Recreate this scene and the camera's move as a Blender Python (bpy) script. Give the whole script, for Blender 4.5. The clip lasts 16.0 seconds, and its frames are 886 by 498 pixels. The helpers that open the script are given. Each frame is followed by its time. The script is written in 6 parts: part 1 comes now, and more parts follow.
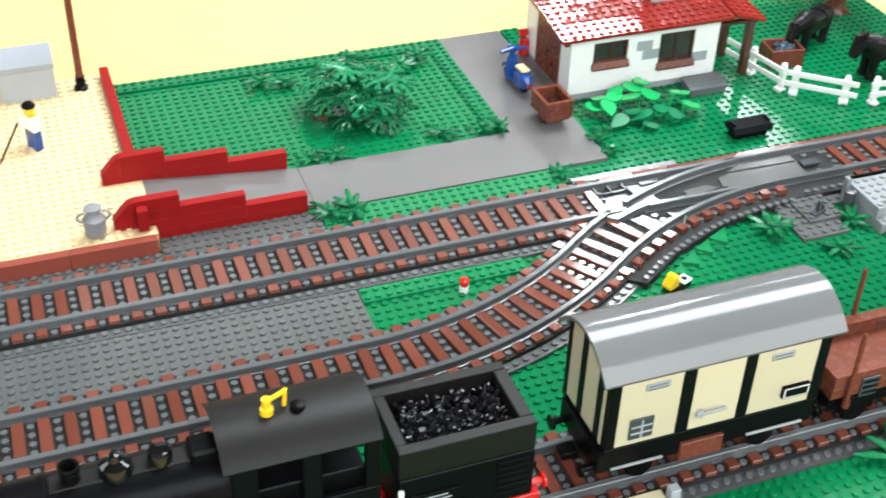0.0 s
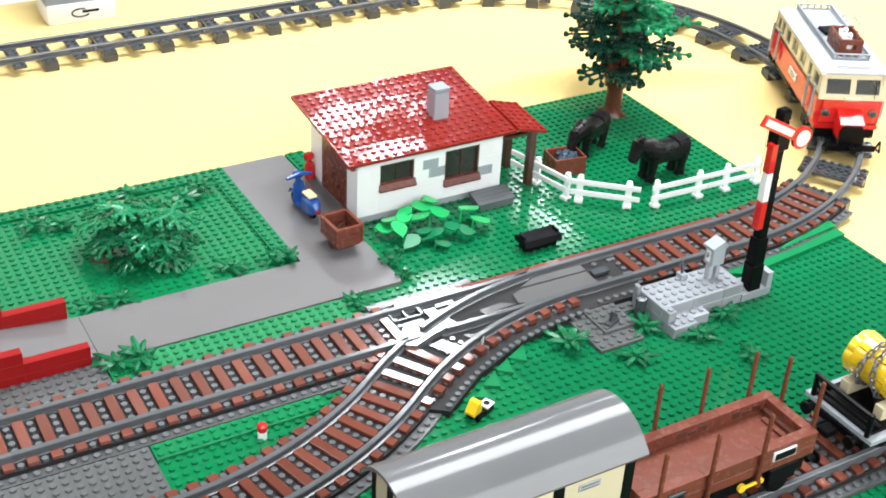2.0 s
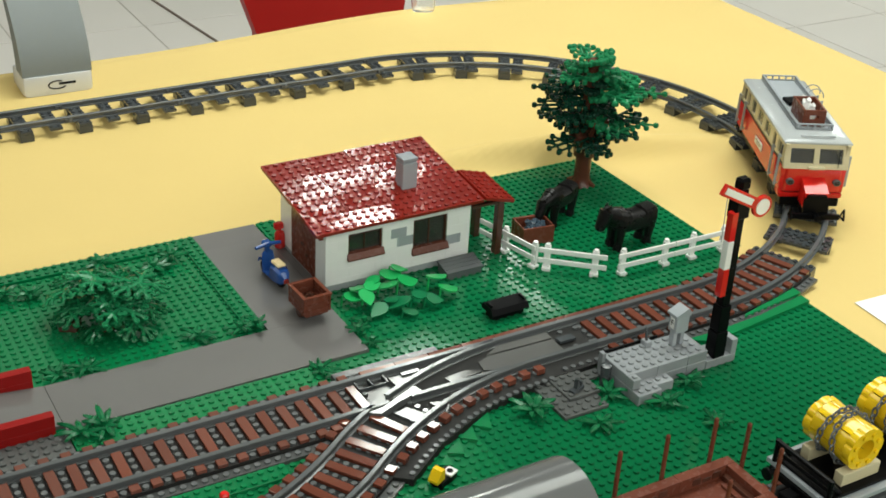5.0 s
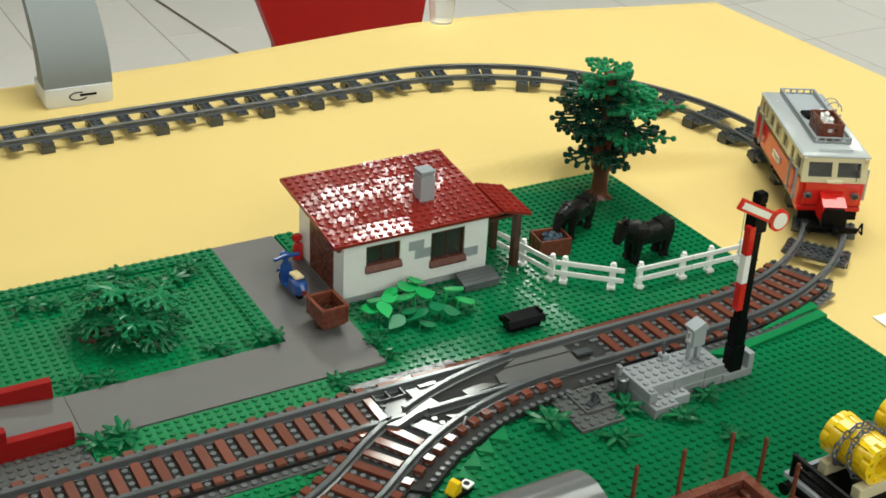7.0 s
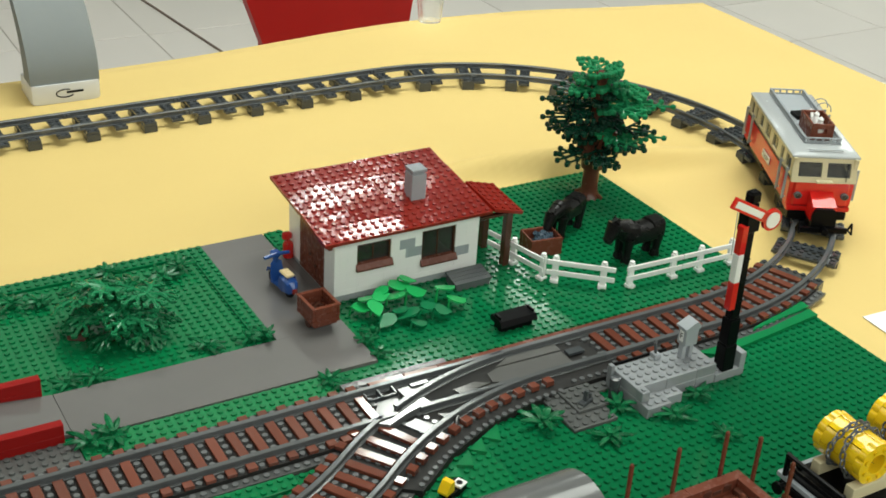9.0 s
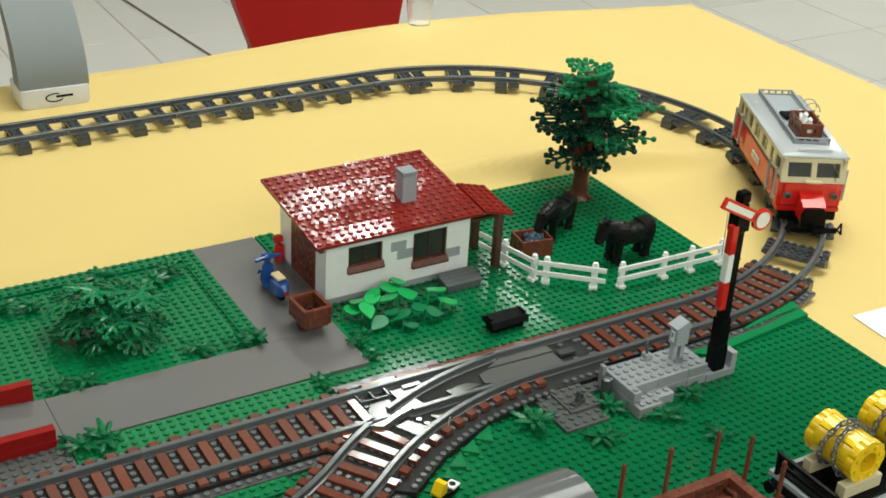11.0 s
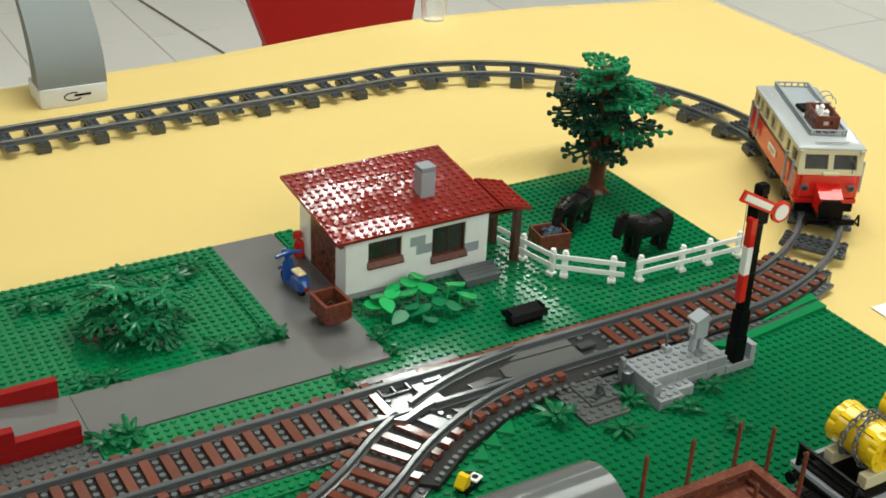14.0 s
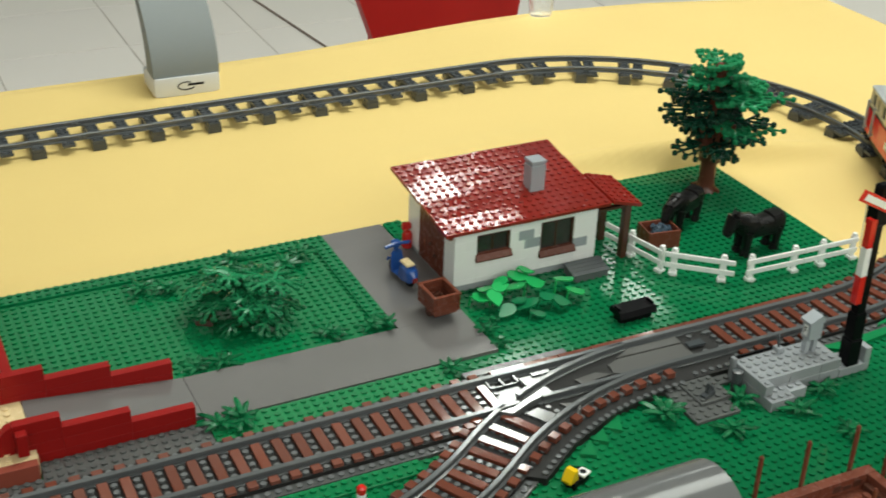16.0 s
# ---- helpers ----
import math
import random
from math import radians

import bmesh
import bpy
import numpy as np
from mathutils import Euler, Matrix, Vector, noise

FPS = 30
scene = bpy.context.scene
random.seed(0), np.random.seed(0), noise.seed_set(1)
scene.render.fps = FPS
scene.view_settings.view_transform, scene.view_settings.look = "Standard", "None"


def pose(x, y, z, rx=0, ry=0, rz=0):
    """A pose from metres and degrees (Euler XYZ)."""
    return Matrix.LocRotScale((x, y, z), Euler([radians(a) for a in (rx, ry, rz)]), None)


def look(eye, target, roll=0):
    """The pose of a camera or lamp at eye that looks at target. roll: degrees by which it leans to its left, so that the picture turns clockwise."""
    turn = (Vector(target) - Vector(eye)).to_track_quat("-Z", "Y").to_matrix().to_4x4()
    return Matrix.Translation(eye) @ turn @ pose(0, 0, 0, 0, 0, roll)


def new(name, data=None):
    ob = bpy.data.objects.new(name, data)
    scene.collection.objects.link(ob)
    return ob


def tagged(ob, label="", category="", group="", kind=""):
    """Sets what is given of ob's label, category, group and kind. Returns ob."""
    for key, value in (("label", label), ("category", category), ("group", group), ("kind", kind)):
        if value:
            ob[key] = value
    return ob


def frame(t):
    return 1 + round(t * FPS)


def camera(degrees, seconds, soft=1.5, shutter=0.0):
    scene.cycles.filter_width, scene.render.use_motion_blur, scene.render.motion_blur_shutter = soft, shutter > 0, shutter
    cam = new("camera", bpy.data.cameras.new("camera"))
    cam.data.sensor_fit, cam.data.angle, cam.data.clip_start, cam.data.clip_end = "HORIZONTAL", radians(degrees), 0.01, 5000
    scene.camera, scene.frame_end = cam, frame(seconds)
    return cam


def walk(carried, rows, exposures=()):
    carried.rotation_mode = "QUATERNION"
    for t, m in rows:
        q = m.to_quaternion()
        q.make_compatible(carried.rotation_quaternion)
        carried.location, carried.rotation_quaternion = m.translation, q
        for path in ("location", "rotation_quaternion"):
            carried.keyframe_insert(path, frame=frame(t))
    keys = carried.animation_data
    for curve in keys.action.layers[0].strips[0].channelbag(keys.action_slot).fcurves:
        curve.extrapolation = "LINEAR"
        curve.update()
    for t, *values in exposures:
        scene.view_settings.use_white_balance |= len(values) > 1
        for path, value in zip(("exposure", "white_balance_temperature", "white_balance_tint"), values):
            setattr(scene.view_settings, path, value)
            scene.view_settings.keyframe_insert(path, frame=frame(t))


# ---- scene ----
cam = camera(38.56, 16.0, soft=1.7, shutter=0.35)
PATH = [
    (0.0, (-0.25303, -0.73197, 0.56913), (0.03892, 0.01902, -0.02314), 1.974),
    (0.5, (-0.24339, -0.71967, 0.57222), (0.10441, 0.01601, -0.00899), 2.669),
    (1.0, (-0.23713, -0.71004, 0.57566), (0.14819, 0.01463, 0.00437), 2.904),
    (1.5, (-0.22970, -0.70477, 0.58065), (0.18913, 0.02045, 0.03417), 3.114),
    (2.0, (-0.22808, -0.70246, 0.58355), (0.21474, 0.02215, 0.05548), 3.366),
    (2.5, (-0.22746, -0.70411, 0.58713), (0.23720, 0.02796, 0.08898), 3.567),
    (3.0, (-0.22193, -0.70866, 0.58673), (0.24908, 0.03192, 0.10747), 3.683),
    (3.5, (-0.21751, -0.71225, 0.58744), (0.24824, 0.03094, 0.10707), 3.545),
    (6.0, (-0.21547, -0.72195, 0.58958), (0.24391, 0.02588, 0.11029), 3.223),
    (6.5, (-0.21457, -0.72337, 0.59429), (0.23629, 0.03069, 0.11668), 3.083),
    (7.0, (-0.21790, -0.72034, 0.59259), (0.23429, 0.03488, 0.11808), 3.183),
    (7.5, (-0.22361, -0.71586, 0.58985), (0.23305, 0.03797, 0.11741), 3.380),
    (8.0, (-0.22294, -0.71555, 0.58773), (0.23765, 0.03706, 0.11717), 3.592),
    (8.5, (-0.22326, -0.71458, 0.58794), (0.23988, 0.03610, 0.11678), 3.662),
    (9.0, (-0.22387, -0.71386, 0.58836), (0.24100, 0.03448, 0.11521), 3.812),
    (11.5, (-0.22560, -0.71601, 0.58782), (0.24869, 0.02835, 0.11774), 3.580),
    (12.0, (-0.22568, -0.71754, 0.58900), (0.25039, 0.02556, 0.11873), 3.505),
    (12.5, (-0.22743, -0.71871, 0.59059), (0.24642, 0.02516, 0.11930), 3.353),
    (13.0, (-0.22920, -0.71844, 0.58918), (0.24328, 0.02639, 0.11802), 3.164),
    (13.5, (-0.23112, -0.71593, 0.58837), (0.24356, 0.02678, 0.11609), 3.262),
    (14.0, (-0.23432, -0.71600, 0.59015), (0.22914, 0.03247, 0.11583), 2.960),
    (14.5, (-0.23249, -0.71771, 0.58976), (0.22541, 0.03451, 0.11596), 2.921),
    (15.0, (-0.23349, -0.71789, 0.58860), (0.21092, 0.04183, 0.11392), 2.626),
    (15.5, (-0.23714, -0.71348, 0.58730), (0.20171, 0.04880, 0.11155), 2.616),
    (16.0, (-0.24981, -0.71038, 0.58649), (0.15043, 0.07083, 0.10740), 2.135),
]
walk(cam, [(t, look(e, g, r)) for t, e, g, r in PATH],
     [(0, 1.11, 6000, 19), (1.2, 1.15, 6000, 20), (2.0, 1.07, 6000, 22), (2.6, 0.52, 6000, 24), (3.2, 0.18, 6300, 14), (4.5, -0.01, 6500, 11), (16, -0.01, 6500, 11)])

# ---- world, lamps ----
U = 0.008          # one stud pitch in metres; shapes below are in studs
world = bpy.data.worlds.new("room_air")
scene.world = world
world.use_nodes = True
world.node_tree.nodes["Background"].inputs[0].default_value = (0.9, 0.95, 1.0, 1)
world.node_tree.nodes["Background"].inputs[1].default_value = 0.1

CEIL = 2.05
# no lamp is in view: the first two follow glare, others are added fill
# x, y, watts, width, length, turn
LAMPS = [(1.62, 2.39, 12.5, 0.56, 0.22, 40), (2.5, 3.0, 3.0, 0.14, 0.5, 0), (-2.5, 1.6, 26, 1.4, 2.2, 0), (3.3, 0.2, 10, 1.9, 1.9, 0), (0.9, 0.55, 48, 1.7, 1.0, 0),
         (0.4, -3.3, 134, 5.0, 3.0, 0), (-2.4, -2.4, 30, 0.6, 1.2, 0), (0.75, 3.5, 3.8, 1.9, 2.4, 0), (4.6, 2.4, 40, 0.6, 1.2, 0)]
for lx, ly, watts, lw, ll, turn in LAMPS:
    ld = bpy.data.lights.new("unseen_panel_light", "AREA")
    ld.shape, ld.size, ld.size_y, ld.energy = "RECTANGLE", lw, ll, watts
    ld.color = (0.935, 1.0, 0.91)
    lo = new("unseen_panel_light", ld)
    lo.matrix_world = pose(lx, ly, CEIL - 0.03, 0, 0, turn)


# ---- materials ----
def ramp_mix(nt, fac, a, b):
    m = nt.nodes.new("ShaderNodeMix")
    m.data_type = "RGBA"
    nt.links.new(fac, m.inputs[0])
    m.inputs[6].default_value, m.inputs[7].default_value = (*a, 1), (*b, 1)
    return m.outputs[2]


def plastic(name, c, rough=0.22, spread=0.10, bump=0.03, scale=180, tint=0.12, spec=0.5, coarse=14, wave=0.0):
    """Moulded plastic: slight tone drift, per-piece tint, fine scuffs in gloss and relief."""
    m = bpy.data.materials.new(name)
    m.use_nodes = True
    nt = m.node_tree
    b = nt.nodes["Principled BSDF"]
    co = nt.nodes.new("ShaderNodeTexCoord").outputs["Object"]
    n1, n2 = nt.nodes.new("ShaderNodeTexNoise"), nt.nodes.new("ShaderNodeTexNoise")
    n1.inputs["Scale"].default_value, n1.inputs["Detail"].default_value = coarse, 3
    n2.inputs["Scale"].default_value, n2.inputs["Detail"].default_value = scale, 4
    nt.links.new(co, n1.inputs["Vector"]), nt.links.new(co, n2.inputs["Vector"])
    lo, hi = [v * (1 - spread) for v in c], [min(1, v * (1 + spread)) for v in c]
    base = ramp_mix(nt, n1.outputs["Fac"], lo, hi)
    info = nt.nodes.new("ShaderNodeObjectInfo")
    hsv = nt.nodes.new("ShaderNodeHueSaturation")
    mr = nt.nodes.new("ShaderNodeMapRange")
    mr.inputs[3].default_value, mr.inputs[4].default_value = 1 - tint, 1 + tint
    nt.links.new(info.outputs["Random"], mr.inputs[0])
    nt.links.new(mr.outputs[0], hsv.inputs["Value"])
    nt.links.new(base, hsv.inputs["Color"])
    nt.links.new(hsv.outputs[0], b.inputs["Base Color"])
    r2 = nt.nodes.new("ShaderNodeMapRange")
    r2.inputs[1].default_value, r2.inputs[2].default_value = 0.3, 0.7
    r2.inputs[3].default_value, r2.inputs[4].default_value = rough * (0.26 if rough < 0.8 else 0.33), rough * (0.46 if rough < 0.8 else 0.38)
    nt.links.new(n2.outputs["Fac"], r2.inputs[0])
    nt.links.new(r2.outputs[0], b.inputs["Roughness"])
    bp = nt.nodes.new("ShaderNodeBump")
    bp.inputs["Strength"].default_value, bp.inputs["Distance"].default_value = bump, 0.0006
    nt.links.new(n2.outputs["Fac"], bp.inputs["Height"])
    if wave:
        # slow warp of a large moulding
        wp = nt.nodes.new("ShaderNodeBump")
        wp.inputs["Strength"].default_value, wp.inputs["Distance"].default_value = 1.0, wave
        nt.links.new(n1.outputs["Fac"], wp.inputs["Height"])
        nt.links.new(wp.outputs[0], bp.inputs["Normal"])
    nt.links.new(bp.outputs[0], b.inputs["Normal"])
    b.inputs["Specular IOR Level"].default_value = spec
    return m


def clear(name, c, rough=0.08, trans=0.9):
    m = bpy.data.materials.new(name)
    m.use_nodes = True
    b = m.node_tree.nodes["Principled BSDF"]
    b.inputs["Base Color"].default_value = (*c, 1)
    b.inputs["Roughness"].default_value = rough
    b.inputs["Transmission Weight"].default_value = trans
    b.inputs["IOR"].default_value = 1.45
    return m


GREEN = plastic("green_plastic", (0.002, 0.166, 0.054), 0.26, spec=0.3)
GREEN_D = plastic("dark_green_plastic", (0.002, 0.142, 0.049), 0.26, spec=0.26)
GREEN_L = plastic("bright_green_plastic", (0.006, 0.185, 0.06), 0.25, spec=0.4)
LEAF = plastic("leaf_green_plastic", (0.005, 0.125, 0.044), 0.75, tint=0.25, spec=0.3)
# shaded and lit copies of the leaf green, the light put into the colour
LEAF_SHADE = plastic("shaded_leaf_green_plastic", (0.004, 0.034, 0.019), 0.6, tint=0.3, spec=0.4)
LEAF_LIT = plastic("lit_leaf_green_plastic", (0.012, 0.18, 0.07), 0.6, tint=0.2, spec=0.3)
LIME = plastic("fresh_green_plastic", (0.012, 0.37, 0.095), 0.6, spec=0.3)
LIME_D = plastic("shaded_green_plastic", (0.008, 0.17, 0.065), 0.5, spec=0.3)
DGREY = plastic("dark_grey_plastic", (0.052, 0.058, 0.063), 0.27)
MGREY = plastic("path_grey_plastic", (0.135, 0.129, 0.127), 0.3, tint=0.04, spec=0.6)
LGREY = plastic("light_grey_plastic", (0.345, 0.37, 0.395), 0.27)
TIEBROWN = plastic("tie_brown_plastic", (0.15, 0.045, 0.028), 0.24, tint=0.16)
BROWN = plastic("reddish_brown_plastic", (0.15, 0.043, 0.025), 0.7, tint=0.1, spec=0.2)
DBROWN = plastic("dark_brown_plastic", (0.075, 0.026, 0.016), 0.4)
DRED = plastic("dark_red_plastic", (0.215, 0.013, 0.007), 0.22, coarse=45, wave=0.0005)
DRED_S = plastic("dark_red_stud_plastic", (0.215, 0.013, 0.007), 0.6, bump=0.1)
RED = plastic("red_plastic", (0.62, 0.018, 0.014), 0.22)
BRICKRED = plastic("wall_red_plastic", (0.26, 0.009, 0.008), 1.1, spec=0.15, tint=0.04)
WHITE = plastic("white_plastic", (0.87, 0.865, 0.85), 0.25, spread=0.025, tint=0.012)
TAN = plastic("tan_plastic", (0.74, 0.58, 0.33), 0.7, spread=0.05, spec=0.3)
CREAM = plastic("cream_plastic", (0.64, 0.565, 0.37), 0.5, spread=0.04, spec=0.3)
VANCREAM = plastic("van_cream_plastic", (0.53, 0.475, 0.335), 0.6, spread=0.04, spec=0.25)
BLACK = plastic("black_plastic", (0.0035, 0.0035, 0.004), 0.9, spec=0.08)
COAL = plastic("coal_black_plastic", (0.008, 0.008, 0.009), 0.3)
BLUE = plastic("blue_plastic", (0.018, 0.07, 0.27), 0.3)
YELLOW = plastic("yellow_plastic", (0.85, 0.55, 0.012), 0.24)
CHROME = plastic("silver_plastic", (0.33, 0.35, 0.37), 0.3)
ROOFGREY = plastic("smooth_grey_plastic", (0.135, 0.137, 0.138), 0.36, bump=0.01, spec=0.35)
# window tints darkened to carry the shade of the interiors behind them
PANE = clear("dimmed_window_pane", (0.36, 0.36, 0.34), 0.05)
DARKPANE = clear("dark_window_pane", (0.14, 0.13, 0.115), 0.06, 0.85)
CLEARP = clear("clear_plastic", (0.95, 0.96, 0.97), 0.06)
LAMPGLASS = clear("clear_lamp_plastic", (0.9, 0.9, 0.9), 0.1, 0.6)
PAPER = plastic("white_paper", (0.8, 0.8, 0.8), 0.6, spread=0.02)
BOXGREY = plastic("grey_casing", (0.2, 0.22, 0.225), 1.8, spread=0.04)
BOXWHITE = plastic("white_casing", (0.72, 0.73, 0.74), 0.4, spread=0.02)
WALLP = plastic("wall_paint", (0.45, 0.44, 0.42), 0.8, coarse=1.5, scale=40)
CEILP = plastic("ceiling_paint", (0.10, 0.10, 0.097), 0.9, coarse=1.5, scale=40)
HORSEB = plastic("black_toy_plastic", (0.008, 0.0075, 0.0075), 0.8, spec=0.2)


def cloth_material():
    m = plastic("yellow_table_cloth", (0.68, 0.505, 0.195), 2.0, spread=0.04, bump=0.0, scale=220, tint=0, spec=0.12, coarse=5)
    return m


def floor_material():
    m = plastic("floor_tile_glaze", (0.80, 0.76, 0.72), 0.9, spread=0.05, bump=0.0, scale=12, tint=0.04, coarse=3)
    return m


CLOTH, TILE = cloth_material(), floor_material()
GROUT = plastic("floor_grout", (0.5, 0.46, 0.42), 0.8)


# ---- shape helpers, in studs ----
def mesh_of(bm, mat, name, smooth=35):
    bmesh.ops.recalc_face_normals(bm, faces=bm.faces)
    for v in bm.verts:
        v.co *= U
    me = bpy.data.meshes.new(name)
    bm.to_mesh(me)
    bm.free()
    if mat:
        me.materials.append(mat)
    if smooth:
        me.shade_smooth()
        me.set_sharp_from_angle(angle=radians(smooth))
    return me


def part(name, bm, mat, parent, label="", kind=""):
    ob = new(name, mesh_of(bm, mat, name) if isinstance(bm, bmesh.types.BMesh) else bm)
    ob.parent = parent
    return tagged(ob, label, "", "", kind)


def thing(name, label, category, at=(0, 0, 0), rz=0, group="", kind=""):
    e = new(name)
    e.empty_display_size = 0.01
    e.matrix_world = pose(at[0] * U, at[1] * U, at[2] * U, 0, 0, rz)
    return tagged(e, label, category, group, kind)


def solo(name, bm, mat, label, category, at=(0, 0, 0), rz=0, group="", kind=""):
    ob = new(name, mesh_of(bm, mat, name))
    ob.matrix_world = pose(at[0] * U, at[1] * U, at[2] * U, 0, 0, rz)
    return tagged(ob, label, category, group, kind)


def B():
    return bmesh.new()


def box(bm, x0, y0, z0, x1, y1, z1, c=0.05):
    """A box with all its edges broken by c."""
    lo, hi = (x0, y0, z0), (x1, y1, z1)
    c = min(c, (x1 - x0) / 3, (y1 - y0) / 3, (z1 - z0) / 3)
    v = {}
    for s in ((a, b, d) for a in (0, 1) for b in (0, 1) for d in (0, 1)):
        for ax in range(3):
            v[s, ax] = bm.verts.new([(hi[k] if s[k] else lo[k]) + (0 if k == ax else (-c if s[k] else c)) for k in range(3)])
    for ax in range(3):
        b, d = (ax + 1) % 3, (ax + 2) % 3
        for g in (0, 1):
            ring = []
            for sb, sd in ((0, 0), (1, 0), (1, 1), (0, 1)):
                s = [0, 0, 0]
                s[ax], s[b], s[d] = g, sb, sd
                ring.append(v[tuple(s), ax])
            bm.faces.new(ring)
            for h in (0, 1):
                s0, s1 = [0, 0, 0], [0, 0, 0]
                s0[ax] = s1[ax] = g
                s0[b] = s1[b] = h
                s1[d] = 1
                bm.faces.new([v[tuple(s0), ax], v[tuple(s1), ax], v[tuple(s1), b], v[tuple(s0), b]])
    for s in ((a, b, d) for a in (0, 1) for b in (0, 1) for d in (0, 1)):
        bm.faces.new([v[s, 0], v[s, 1], v[s, 2]])
    return bm


def cyl(bm, p, q, r, r2=None, seg=12):
    p, q = Vector(p), Vector(q)
    r2 = r if r2 is None else r2
    w = (q - p).normalized()
    a = w.orthogonal().normalized()
    b = w.cross(a)
    rings = []
    for o, rr in ((p, r), (q, r2)):
        rings.append([bm.verts.new(o + rr * (math.cos(2 * math.pi * k / seg) * a + math.sin(2 * math.pi * k / seg) * b)) for k in range(seg)])
    for k in range(seg):
        bm.faces.new([rings[0][k], rings[0][(k + 1) % seg], rings[1][(k + 1) % seg], rings[1][k]])
    bm.faces.new(rings[0]), bm.faces.new(rings[1])
    return bm


def lathe(bm, profile, at=(0, 0, 0), seg=16, tip=(0, 0, 1)):
    """Turn (radius, height) pairs round an upright axis, or round tip."""
    w = Vector(tip).normalized()
    a = w.orthogonal().normalized()
    b = w.cross(a)
    rings = []
    for r, h in profile:
        rings.append([bm.verts.new(Vector(at) + w * h + max(r, 0.001) * (math.cos(2 * math.pi * k / seg) * a + math.sin(2 * math.pi * k / seg) * b)) for k in range(seg)])
    for i in range(len(rings) - 1):
        for k in range(seg):
            bm.faces.new([rings[i][k], rings[i][(k + 1) % seg], rings[i + 1][(k + 1) % seg], rings[i + 1][k]])
    bm.faces.new(rings[0]), bm.faces.new(rings[-1])
    return bm


def prism(bm, pts, a, b, axis="y"):
    """Pull an outline from a to b along an axis; the outline is in the other two axes, in order."""
    def put(u, v, t):
        return {"x": (t, u, v), "y": (u, t, v), "z": (u, v, t)}[axis]
    r0 = [bm.verts.new(put(u, v, a)) for u, v in pts]
    r1 = [bm.verts.new(put(u, v, b)) for u, v in pts]
    n = len(pts)
    for k in range(n):
        bm.faces.new([r0[k], r0[(k + 1) % n], r1[(k + 1) % n], r1[k]])
    bm.faces.new(r0), bm.faces.new(r1)
    return bm


def stud(bm, x, y, z, r=0.3, h=0.2):
    seg = 10
    rings = []
    for rr, zz in ((r, z), (r, z + h - 0.03), (r - 0.03, z + h)):
        rings.append([bm.verts.new((x + rr * math.cos(2 * math.pi * k / seg), y + rr * math.sin(2 * math.pi * k / seg), zz)) for k in range(seg)])
    for i in range(2):
        for k in range(seg):
            bm.faces.new([rings[i][k], rings[i][(k + 1) % seg], rings[i + 1][(k + 1) % seg], rings[i + 1][k]])
    bm.faces.new(rings[2])


def stud_field(name, spots, mat, parent, h=0.2, r=0.3, edge=0.022):
    """All studs of one moulding as one mesh; spots are (x, y, z) of their feet."""
    if not len(spots):
        return None
    seg = 10
    spots = np.array(spots, float)
    n = len(spots)
    ang = 2 * np.pi * np.arange(seg) / seg
    ring = np.stack([np.cos(ang), np.sin(ang)], 1)
    one = np.concatenate([np.c_[ring * r, np.zeros(seg)], np.c_[ring * r, np.full(seg, h - edge)], np.c_[ring * (r - edge), np.full(seg, h)]])
    verts = ((spots[:, None, :] + one[None]) * U).reshape(-1, 3)
    quads = [[i * seg + k, i * seg + (k + 1) % seg, (i + 1) * seg + (k + 1) % seg, (i + 1) * seg + k] for i in range(2) for k in range(seg)]
    loops = np.concatenate([np.array(quads).ravel(), np.arange(2 * seg, 3 * seg)])
    sizes = np.array([4] * len(quads) + [seg])
    me = bpy.data.meshes.new(name)
    per = 3 * seg
    me.vertices.add(n * per)
    me.vertices.foreach_set("co", verts.ravel())
    all_loops = (loops[None] + per * np.arange(n)[:, None]).ravel()
    all_sizes = np.tile(sizes, n)
    me.loops.add(len(all_loops))
    me.loops.foreach_set("vertex_index", all_loops)
    me.polygons.add(len(all_sizes))
    me.polygons.foreach_set("loop_start", np.concatenate([[0], np.cumsum(all_sizes)[:-1]]))
    me.update(calc_edges=True)
    me.validate()
    me.materials.append(mat)
    me.shade_smooth()
    me.set_sharp_from_angle(angle=radians(40))
    return part(name, me, None, parent, "", "stuff")


def grid(x0, x1, y0, y1, z, skip=None):
    out = []
    nx, ny = round(x1 - x0), round(y1 - y0)
    for i in range(nx):
        for j in range(ny):
            x, y = x0 + (i + 0.5) * (x1 - x0) / nx, y0 + (j + 0.5) * (y1 - y0) / ny
            if not (skip and skip(x, y)):
                out.append((x, y, z))
    return out


